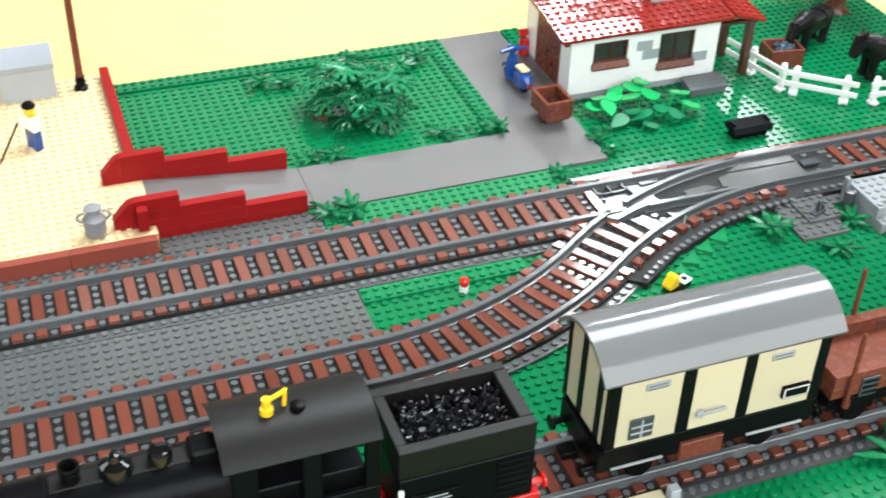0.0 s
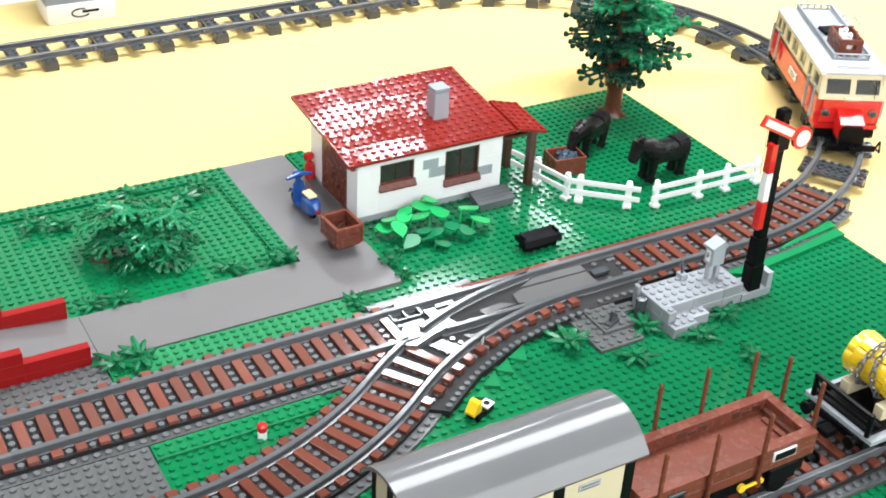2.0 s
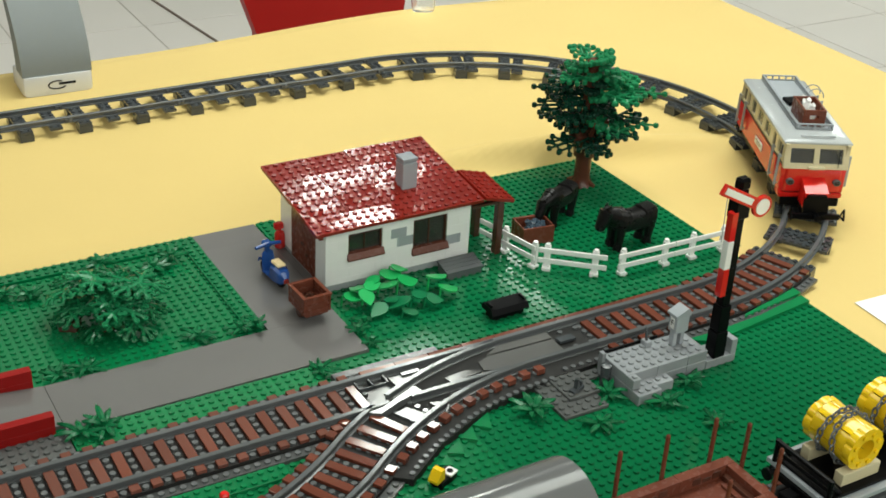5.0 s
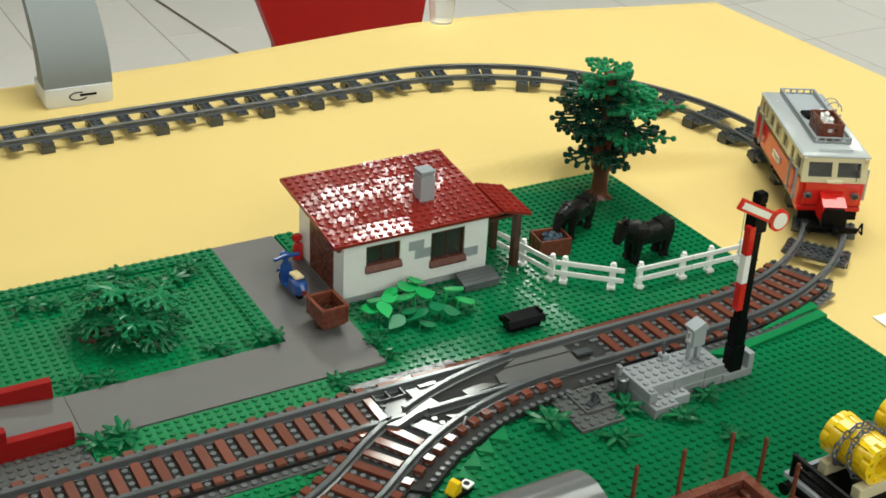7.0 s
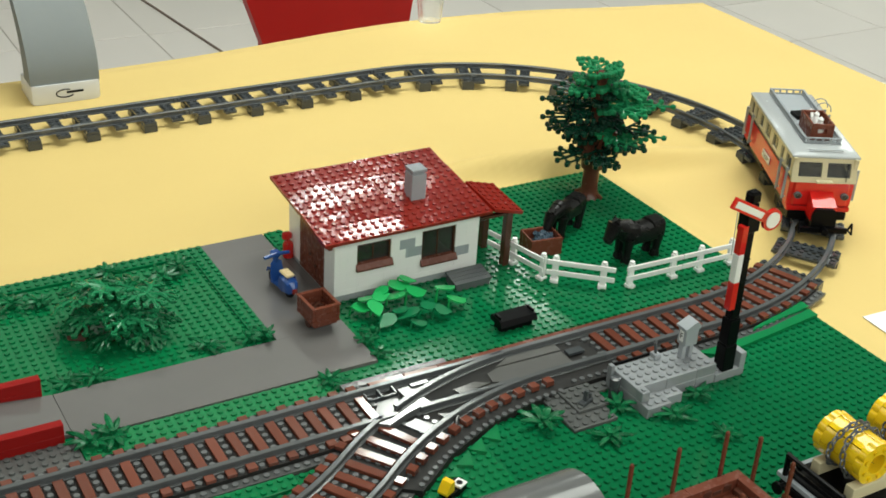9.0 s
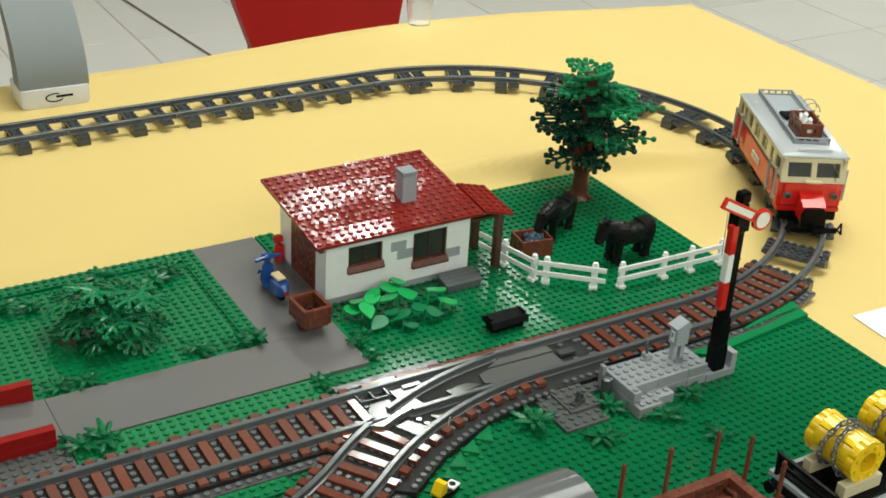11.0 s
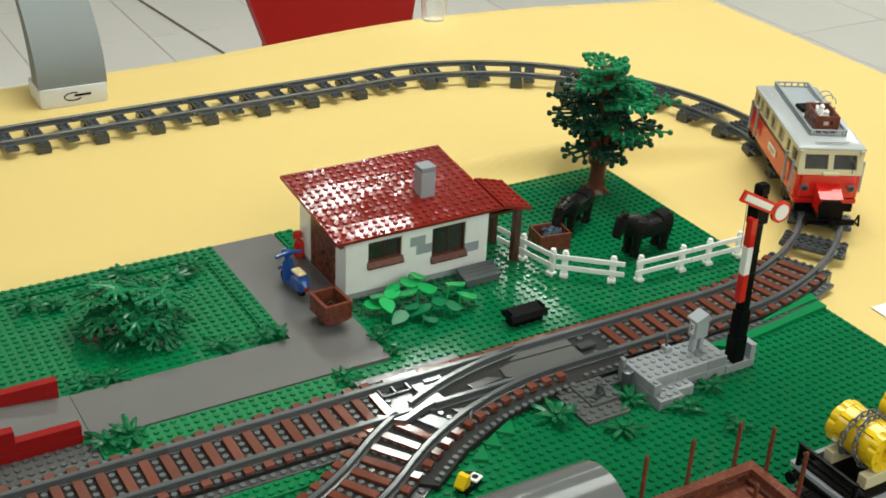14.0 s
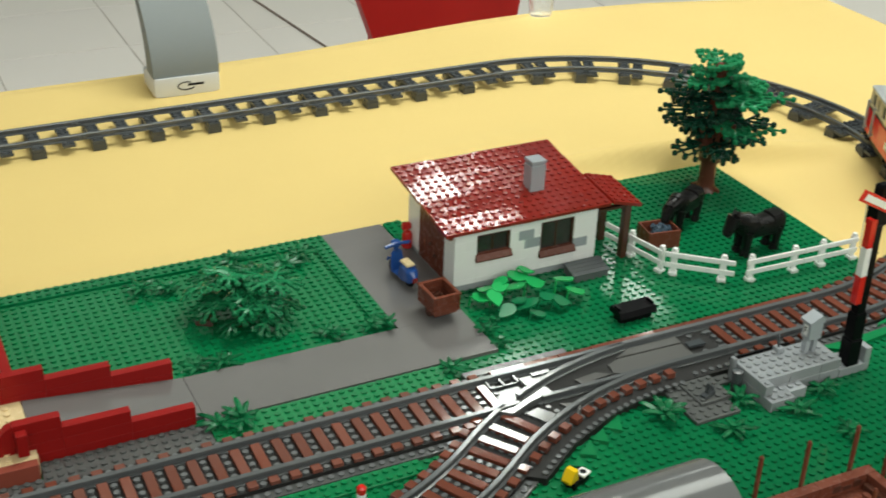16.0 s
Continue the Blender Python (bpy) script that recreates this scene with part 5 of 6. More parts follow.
def stone_platform():
    e = thing("signal_platform", "light grey studded brick platform beside the track", "platform", (0, 0, 0.02))
    def slab(x0, x1, y0, y1, z0, z1):
        part("brick", box(B(), x0 + 0.01, y0 + 0.01, z0, x1 - 0.01, y1 - 0.01, z1 - 0.01, 0.05), STONE, e)
    for z0, z1 in ((0, 1.2), (1.2, 2.4)):
        for x0, x1 in ((45.0, 49.0), (49.0, 53.0), (53.0, 55.6)):
            slab(x0, x1, -10.1, -5.9, z0, z1)
    slab(45.0, 48.0, -12.3, -10.1, 0, 1.2)
    slab(48.0, 50.2, -11.4, -10.1, 0, 1.2)
    slab(45.0, 46.0, -11.2, -10.1, 1.2, 2.4)
    slab(55.6, 59.6, -10.2, -7.4, 0, 1.0)
    slab(58.8, 59.6, -10.2, -7.4, 1.0, 2.8)
    slab(44.5, 45.0, -6.6, -5.9, 0, 3.0)
    spots = [(x, y, 2.4) for x, y, z in grid(45.2, 55.2, -10.0, -6.0, 0)] + [(x, -11.7, 1.2) for x in (45.7, 46.6, 47.5)] + [(x, -10.7, 1.2) for x in (46.6, 47.5, 48.6, 49.6)] + grid(55.8, 57.8, -9.9, -7.9, 1.0)
    spots.append((45.5, -10.7, 2.4))
    stud_field("studs", spots, STONE, e)
    part("corner_post", lathe(B(), [(0.55, 0), (0.55, 1.15), (0.48, 1.2), (0.55, 1.25), (0.55, 2.3), (0.3, 2.4)], (44.3, -7.6, 0), 14), DGREY, e, "dark grey round brick")


stone_platform()


def signal():
    e = thing("semaphore_signal", "black semaphore signal with red and white arm", "signal", (57.3, -9.4, 1.04))
    e.matrix_world = pose(57.3 * U, -9.4 * U, 1.04 * U, 0, -1.1) @ Matrix.Diagonal((1, 1, 0.975, 1))
    part("foot", box(B(), -0.78, -0.74, 0, 0.78, 0.74, 3.2, 0.08), BLACK, e)
    g = B()
    box(g, -0.7, -0.66, 3.3, 0.7, 0.66, 6.4, 0.06)
    box(g, -0.55, -0.5, 6.4, 0.55, 0.5, 20.0, 0.06)
    for z in (8.5, 11, 13.5):
        box(g, -0.62, -0.56, z, 0.62, 0.56, z + 0.12, 0.02)
    part("mast", g, BLACK, e)
    for k, m in enumerate((RED, WHITE, RED)):
        z = 7.9 + 3.3 * k
        part("band", box(B(), -1.35, -0.75, z, -0.57, 0.1, z + 3.27, 0.06), m, e)
    part("lamp_box", box(B(), -0.9, -0.7, 16.8, 0.9, 0.7, 19.4, 0.1), BLACK, e)
    part("top_cap", box(B(), -0.7, -0.6, 20.0, 0.7, 0.6, 21.3, 0.25), BLACK, e)
    # arm: a long red blade with a white field and a white disc at its tip
    a = thing("arm", "", "", (0, 0, 0))
    a.parent = e
    for key in ("label", "category"):
        if key in a:
            del a[key]
    a.matrix_local = pose(-0.45 * U, -0.85 * U, 19.45 * U, 0, 29.5)
    part("blade", box(B(), -3.4, -0.18, -0.62, 2.0, 0.18, 0.62, 0.05), RED, a)
    part("field", box(B(), -3.05, -0.24, -0.34, 1.3, -0.185, 0.34, 0.02), WHITE, a)
    g = B()
    lathe(g, [(1.2, 0), (1.2, 0.36)], (3.0, 0.18, 0), 28, (0, -1, 0))
    part("disc_rim", g, RED, a)
    g = B()
    lathe(g, [(0.88, 0), (0.88, 0.08)], (3.0, -0.185, 0), 28, (0, -1, 0))
    part("disc", g, WHITE, a)
    g = B()
    cyl(g, (-2.4, -0.75, 14.9), (-2.5, -0.75, 19.9), 0.05, seg=6)
    part("pull_wire", g, LGREY, e)


signal()


def phone_post():
    e = thing("trackside_box", "light grey trackside telephone box on two legs", "signal box", (53.25, -7.6, 2.42))
    e.matrix_world = pose(53.25 * U, -7.6 * U, 2.42 * U) @ Matrix.Scale(0.86, 4)
    for x in (-0.55, 0.55):
        part("leg", box(B(), x - 0.3, -0.4, 0, x + 0.3, 0.4, 2.0, 0.04), LGREY, e)
    part("cabinet", box(B(), -0.95, -0.75, 2.0, 0.95, 0.75, 4.3, 0.06), LGREY, e)
    g = B()
    prism(g, [(-1.25, 4.32), (1.0, 4.32), (1.0, 4.75), (0.55, 5.3), (0.3, 5.3), (-1.25, 4.6)], -0.9, 0.9, "y")
    part("roof", g, LGREY, e)
    d = part("sign", box(B(), -1.0, -0.3, 2.5, -0.955, 0.42, 3.95, 0.01), WHITE, e, "white sign with a black letter")
    txt = bpy.data.curves.new("letter", "FONT")
    txt.body, txt.size, txt.extrude = "F", 1.15 * U, 0.0001
    txt.align_x, txt.align_y = "CENTER", "CENTER"
    txt.materials.append(BLACK)
    f = new("letter", txt)
    f.parent = d
    f.matrix_local = Matrix(((0, 0, -1, -1.012 * U), (-1, 0, 0, 0.06 * U), (0, 1, 0, 3.2 * U), (0, 0, 0, 1)))


phone_post()


def low_bar():
    e = thing("trackside_bar", "thin black bar on two short feet beside the track", "railing", (45.0, -5.4, 0.42))
    part("bar", box(B(), 0, -0.14, 1.72, 7.6, 0.14, 1.98, 0.04), BLACK, e)
    for x in (0.4, 3.6, 7.0):
        part("foot", box(B(), x, -0.14, 0, x + 0.3, 0.14, 1.71, 0.03), BLACK, e)


low_bar()


def hand_lever():
    e = thing("hand_lever", "small grey hand lever on the grey platform", "lever", (50.2, -6.5, 2.42))
    part("base", box(B(), -0.4, -0.45, 0, 0.4, 0.45, 0.7, 0.05), LGREY, e)
    g = B()
    cyl(g, (0, 0, 0.6), (-0.15, 0.1, 2.0), 0.16, 0.13, 8)
    lathe(g, [(0.12, -0.15), (0.24, 0), (0.12, 0.2)], (-0.15, 0.1, 2.0), 9)
    part("stick", g, DGREY, e, "dark grey stick")


hand_lever()


plate("ground_plate", 37.0, 42.3, -11.1, -5.2, 0.02, 0.42, PLATEGREY, "dark grey studded plate in the grass", group="ground plates", skip=lambda x, y: 38.9 < x and y > -9.2)
plate("ground_plate", 38.9, 42.7, -9.1, -5.2, 0.43, 0.8, PLATEGREY, "dark grey studded plate stacked on another", group="ground plates", skip=lambda x, y: 39.6 < x < 41.2 and y < -7)
plate("ground_plate", 42.8, 44.9, -6.6, -5.2, 0.02, 0.42, PLATEGREY, "dark grey studded plate in the grass", group="ground plates")
g = B()
box(g, -0.9, -0.35, 0, 0.9, 0.35, 0.45, 0.06)
prism(g, [(-0.3, 0.4), (0.3, 0.4), (0.1, 1.5), (-0.15, 1.5)], -0.2, 0.2, "y")
box(g, 0.55, -0.2, 0.4, 0.8, 0.2, 0.9, 0.04)
solo("ground_lever", g, DGREY, "small dark grey lever on a plate", "lever", (40.3, -8.2, 0.8), 20)


# ---- fence ----
def fence(x0, y0, x1, y1, posts, group="white fence panels"):
    L = math.hypot(x1 - x0, y1 - y0)
    e = thing("fence_panel", "white plastic fence panel with two rails", "fence", (x0, y0, 0.02), math.degrees(math.atan2(y1 - y0, x1 - x0)), group=group)
    for z in (1.0, 2.35):
        part("rail", box(B(), 0, -0.32, z, L, -0.1, z + 0.62, 0.04), WHITE, e)
    for f in posts:
        x = f * L
        p = part("post", box(B(), x - 0.38, -0.1, 0.3, x + 0.38, 0.3, 3.2, 0.05), WHITE, e)
        part("base", box(B(), x - 0.5, -0.5, 0, x + 0.5, 0.5, 0.4, 0.04), WHITE, p)
        part("knob", lathe(B(), [(0.3, 3.2), (0.3, 3.42), (0.26, 3.45)], (x, 0.1, 0), 10), WHITE, p)


fence(49.2, 24.5, 51.3, 15.6, (0.45, 0.97))
fence(51.5, 15.4, 57.7, 10.2, (0.13, 0.83))
fence(59.0, 9.9, 67.2, 9.6, (0.1, 0.86))
fence(67.3, 9.6, 75.3, 9.4, (0.36, 0.95))


# ---- plants ----
TRUNK = plastic("trunk_brown_plastic", (0.10, 0.034, 0.02), 0.6, spec=0.3)


def big_tree():
    e = thing("tree", "toy tree with brown trunk and dark green leaf sprays", "tree", (69.95, 32.2, 0))
    g = B()
    lathe(g, [(1.7, 0.0), (1.5, 0.3), (1.2, 0.8), (1.1, 1.6), (1.1, 4.2), (1.5, 4.3), (1.6, 5.2), (1.9, 6.0), (2.4, 7.0), (1.0, 7.3)], (0, 0, 0.02), 12)
    for k in range(4):
        a = k * math.pi / 2 + 0.5
        cyl(g, (0.9 * math.cos(a), 0.9 * math.sin(a), 0.5), (2.0 * math.cos(a), 2.0 * math.sin(a), 0.12), 0.5, 0.25, 8)
    cyl(g, (0, 0, 7.0), (0, 0, 17.7), 1.0, 0.95, 12)
    for z in (9.4, 11.8, 14.2, 16.6):
        cyl(g, (0, 0, z), (0, 0, z + 0.12), 1.06, seg=12)
    part("trunk", g, TRUNK, e)
    for k in range(6):
        a = k * math.pi / 3 + 0.2
        g = B()
        cyl(g, (0.9 * math.cos(a), 0.9 * math.sin(a), 6.2), (2.7 * math.cos(a), 2.7 * math.sin(a), 9.8), 0.5, 0.3, 8)
        part("limb", g, TRUNK, e)
    rng = random.Random(11)

    def spray(z, a, reach, mat, rise, roll):
        """A flat leaf element: a stout forked rib with a round bud at each end."""
        g = B()
        ca, sa = math.cos(a), math.sin(a)
        def P(u, v, w):
            return (ca * u - sa * v, sa * u + ca * v, z + w + rise * u + roll * v)
        near = min(1.0, reach * 0.2)
        cyl(g, P(near, 0, 0), P(reach, 0, 0), 0.27, 0.16, 6)
        tips = [(reach, 0)]
        span = min(1.0, reach / 6)
        for f, s, l in ((0.28, 1, 1.9), (0.28, -1, 1.9), (0.52, 1, 2.2), (0.52, -1, 2.2), (0.78, 1, 1.2), (0.78, -1, 1.2)):
            u = reach * f
            l *= rng.uniform(0.75, 1.15) * span
            tu, tv = u + l * 0.55, s * l * 0.9
            cyl(g, P(u, 0, 0), P(tu, tv, 0.05), 0.21, 0.15, 6)
            tips.append((tu, tv))
            if l > 1.5:
                cyl(g, P(u + l * 0.25, tv * 0.45, 0), P(tu + 0.75, tv * 0.5, 0), 0.17, 0.14, 6)
                tips.append((tu + 0.75, tv * 0.5))
        for tu, tv in tips:
            x, y, w = P(tu, tv, -0.3)
            lathe(g, [(0.26, 0), (0.36, 0.1), (0.36, 0.5), (0.24, 0.62)], (x, y, w), 8)
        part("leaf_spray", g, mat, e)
    D, L = LEAF_SHADE, LEAF_LIT
    reaches = ((6.0, 5.4), (7.4, 7.4), (9.6, 8.0), (12.0, 7.8), (14.2, 7.0), (15.8, 4.6), (17.4, 3.2))
    n = 46
    for k in range(n):
        z = 6.1 + 11.0 * k / (n - 1)
        for (z0, r0), (z1, r1) in zip(reaches, reaches[1:]):
            if z0 <= z <= z1:
                reach = r0 + (r1 - r0) * (z - z0) / (z1 - z0)
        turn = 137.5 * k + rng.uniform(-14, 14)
        # light painted in: sprays on one side and on top take the lit green
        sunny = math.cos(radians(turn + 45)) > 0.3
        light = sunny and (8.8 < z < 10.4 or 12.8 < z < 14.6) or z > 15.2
        if math.cos(radians(turn + 122)) > 0.75 and z > 8:
            reach *= 0.42
        elif k % 4 == 1:
            reach *= 0.6
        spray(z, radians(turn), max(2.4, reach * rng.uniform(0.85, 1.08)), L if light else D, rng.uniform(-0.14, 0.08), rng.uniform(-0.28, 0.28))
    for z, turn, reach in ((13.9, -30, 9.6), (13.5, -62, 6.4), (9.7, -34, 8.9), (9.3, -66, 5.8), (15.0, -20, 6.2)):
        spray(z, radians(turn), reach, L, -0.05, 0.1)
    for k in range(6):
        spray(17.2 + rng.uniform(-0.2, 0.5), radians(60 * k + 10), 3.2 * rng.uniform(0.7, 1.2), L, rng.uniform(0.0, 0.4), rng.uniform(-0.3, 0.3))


big_tree()


def frond(g, o, a, length, lift, width=0.5, n=5, droop=1.0):
    """One long leaf, folded along its rib, bending down to its tip."""
    ca, sa = math.cos(a), math.sin(a)
    prev = None
    for k in range(n + 1):
        t = k / n
        u = length * t
        z = lift * t * (1.9 - 0.9 * t * 1.6 * droop)
        w = width * (0.35 + 1.3 * t * (1 - t) * 2) * (1 if t < 0.98 else 0.12)
        rowv = [g.verts.new((o[0] + ca * u - sa * s * w, o[1] + sa * u + ca * s * w, o[2] + z + (0.0 if s else 0.14))) for s in (-1, 0, 1)]
        rowb = [g.verts.new(v.co - Vector((0, 0, 0.12))) for v in rowv]
        if prev:
            for j in range(2):
                g.faces.new([prev[0][j], prev[0][j + 1], rowv[j + 1], rowv[j]])
                g.faces.new([prev[1][j + 1], prev[1][j], rowb[j], rowb[j + 1]])
            g.faces.new([prev[0][0], rowv[0], rowb[0], prev[1][0]])
            g.faces.new([prev[0][2], rowv[2], rowb[2], prev[1][2]])
        prev = (rowv, rowb)


def tuft(x, y, z=0.0, s=1.0, seed=0, n=8, label="tuft of glossy green plastic leaves"):
    rng = random.Random(seed)
    e = thing("leaf_tuft", label, "plant", (x, y, z), rng.uniform(0, 360), group="leaf tufts")
    g = B()
    lathe(g, [(0.5, 0), (0.5, 0.4), (0.32, 0.45), (0.3, 1.0)], (0, 0, 0), 10)
    part("stem", g, LEAF, e)
    for k in range(n):
        g = B()
        a = 2 * math.pi * k / n + rng.uniform(-0.3, 0.3)
        frond(g, (0, 0, 0.35), a, s * rng.uniform(1.7, 3.5), s * rng.uniform(0.3, 1.7), 0.38 * s, droop=rng.uniform(0.7, 1.3))
        part("leaf", g, LEAF, e)


def rosette(mat, parent, at, lean, turn, size, rng):
    """A loose leaf element: five curling arms that fork into hooked, round-ended fingers."""
    g = B()
    lathe(g, [(0.45, -0.15), (0.45, 0.12), (0.3, 0.16), (0.28, 0.3)], (0, 0, 0), 8)
    for k in range(5):
        a = 2 * math.pi * (k + rng.uniform(-0.15, 0.15)) / 5
        p = Vector((math.cos(a), math.sin(a), 0))
        q = Vector((-math.sin(a), math.cos(a), 0))
        up = Vector((0, 0, 1))
        curl = rng.uniform(-0.5, 0.2)
        fork = p * 1.5 + up * (0.2 + 0.2 * curl)
        cyl(g, p * 0.3, fork, 0.36, 0.3, 6)
        for sgn, reach in ((-1, 2.5), (0, 3.0), (1, 2.5)):
            reach *= rng.uniform(0.88, 1.12)
            knee = fork + p * (reach - 1.5) * 0.6 + q * 0.8 * sgn + up * 0.2 * curl
            tip = knee + p * (reach - 1.5) * 0.4 + q * 0.12 * sgn + up * (curl * 0.8 - 0.1)
            cyl(g, fork, knee, 0.25, 0.21, 6)
            cyl(g, knee, tip, 0.21, 0.18, 6)
            lathe(g, [(0.2, -0.14), (0.36, -0.14), (0.36, 0.14), (0.2, 0.14), (0.18, -0.02)], tip, 8)
        for sgn in (-1, 1):
            side = p * 0.95 + q * 0.6 * sgn + up * 0.1
            cyl(g, p * 0.7, side, 0.2, 0.16, 6)
            lathe(g, [(0.18, -0.12), (0.32, -0.12), (0.32, 0.12), (0.16, 0.12)], side, 8)
    m = Matrix.Translation(at) @ Matrix.Rotation(turn, 4, "Z") @ Matrix.Rotation(lean, 4, "Y") @ Matrix.Diagonal((size, size, size, 1))
    for v in g.verts:
        v.co = m @ v.co
    part("leaf", g, mat, parent)


def bush():
    """Flat lobed leaf elements spread loosely round a short brown stem."""
    e = thing("bush", "low toy bush of green forked leaves on brown stem", "bush", (2.5, 24.4, 0), -32)
    g = B()
    lathe(g, [(1.1, 0), (1.0, 0.6), (0.7, 1.4), (0.5, 3.4)], (0, 0, 0.02), 10)
    box(g, -4.6, -1.6, 0.02, -2.6, 0.2, 1.2, 0.1)
    part("stem", g, DBROWN, e)
    rng = random.Random(7)
    # most higher elements take the lighter green, a brighter top put into the colour
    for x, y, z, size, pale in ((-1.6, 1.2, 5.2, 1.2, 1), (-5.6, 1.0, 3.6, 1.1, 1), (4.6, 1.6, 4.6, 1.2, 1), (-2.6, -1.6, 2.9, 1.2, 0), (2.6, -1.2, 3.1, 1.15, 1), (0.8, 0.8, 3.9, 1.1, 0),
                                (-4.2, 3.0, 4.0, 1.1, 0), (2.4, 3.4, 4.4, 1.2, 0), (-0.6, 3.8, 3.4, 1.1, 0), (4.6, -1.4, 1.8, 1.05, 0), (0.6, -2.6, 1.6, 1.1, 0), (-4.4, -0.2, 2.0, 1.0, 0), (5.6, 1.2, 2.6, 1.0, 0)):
        rosette(LEAF_LIT if pale else LEAF, e, (x * 0.72, y * 0.86, z), rng.uniform(0.05, 0.6), rng.uniform(0, 6.28) if abs(x) < 2 else math.atan2(y, x) + rng.uniform(-0.4, 0.4), size * 0.84, rng)


bush()
for i, (x, y, z, s) in enumerate(((-5.2, 6.6, 0.35, 0.75), (-3.0, 6.9, 0.35, 0.8), (16.5, 17.0, 0.4, 0.65), (14.8, 17.4, 0.2, 0.55), (10.4, 18.0, 0.0, 0.7), (-1.6, 17.2, 0.0, 0.65), (-4.4, 17.4, 0, 0.6),
                                  (19.0, 6.4, 0.35, 0.65), (35.0, -8.6, 0.0, 1.0), (43.3, -9.6, 0.0, 0.75), (39.6, -13.3, 0, 0.7), (47.8, -13.3, 0.0, 0.75), (52.4, -11.4, 0, 0.75), (50.0, -18.2, 0, 0.6),
                                  (27.6, -38.6, 0, 1.1), (33.0, -40.0, 0, 1.1), (13.4, 35.0, 0.2, 0.7), (5.5, 36.5, 0.4, 0.7), (-5.7, 34.4, 0.2, 0.75), (-3.0, 33.4, 0.2, 0.6), (25.9, 11.6, 0.2, 0.45), (26.2, 9.0, 0.2, 0.4), (27.4, 13.2, 0.0, 0.45), (10.9, 33.6, 0.2, 0.8))):
    tuft(x, y, z, s, i)


def leafy_patch():
    """Bright notched leaves on thin stems, drooping from two clumps below the windows."""
    rng = random.Random(3)
    for i, (x, y, h, n) in enumerate(((26.8, 17.6, 1.3, 1), (29.0, 16.8, 2.2, 3), (31.6, 18.0, 2.6, 2), (33.4, 19.0, 2.8, 1), (33.2, 16.6, 2.2, 2), (30.6, 14.6, 1.2, 2), (33.6, 14.2, 1.5, 2), (36.6, 15.6, 2.3, 1), (37.0, 13.6, 1.9, 1), (31.6, 12.4, 0.9, 1), (34.8, 13.2, 1.6, 1))):
        e = thing("round_leaf_plant", "bright green plant with flat rounded leaves", "plant", (x, y, 0.02), group="plants under the windows")
        g = B()
        cyl(g, (0, 0, 0), (0.1, -0.1, h), 0.16, 0.11, 7)
        # low plants get the shaded copy of the green, shade put into the colour
        tone = LIME_D if h < 1.7 and i > 2 else LIME
        part("stem", g, tone, e)
        for k in range(n):
            a = 2 * math.pi * k / n + rng.uniform(-0.5, 0.5)
            s = rng.uniform(0.8, 1.15)
            g = B()
            pts = [(0.1, 0.0), (0.3, 0.6), (0.8, 0.95), (1.35, 0.95), (1.9, 0.7), (2.4, 0.35), (2.85, 0.0), (2.4, -0.35), (1.9, -0.72), (1.3, -0.95), (0.75, -0.92), (0.28, -0.55)]
            prism(g, [(u * s, v * s) for u, v in pts], 0, 0.14, "z")
            turn = (Matrix.Translation((0.1, -0.1, h - 0.1)) @ Matrix.Rotation(a, 4, "Z") @ Matrix.Rotation(rng.uniform(0.0, 0.4), 4, "Y") @ Matrix.Rotation(rng.uniform(-0.3, 0.3), 4, "X"))
            for v in g.verts:
                v.co = turn @ v.co
            part("leaf", g, tone, e)


leafy_patch()


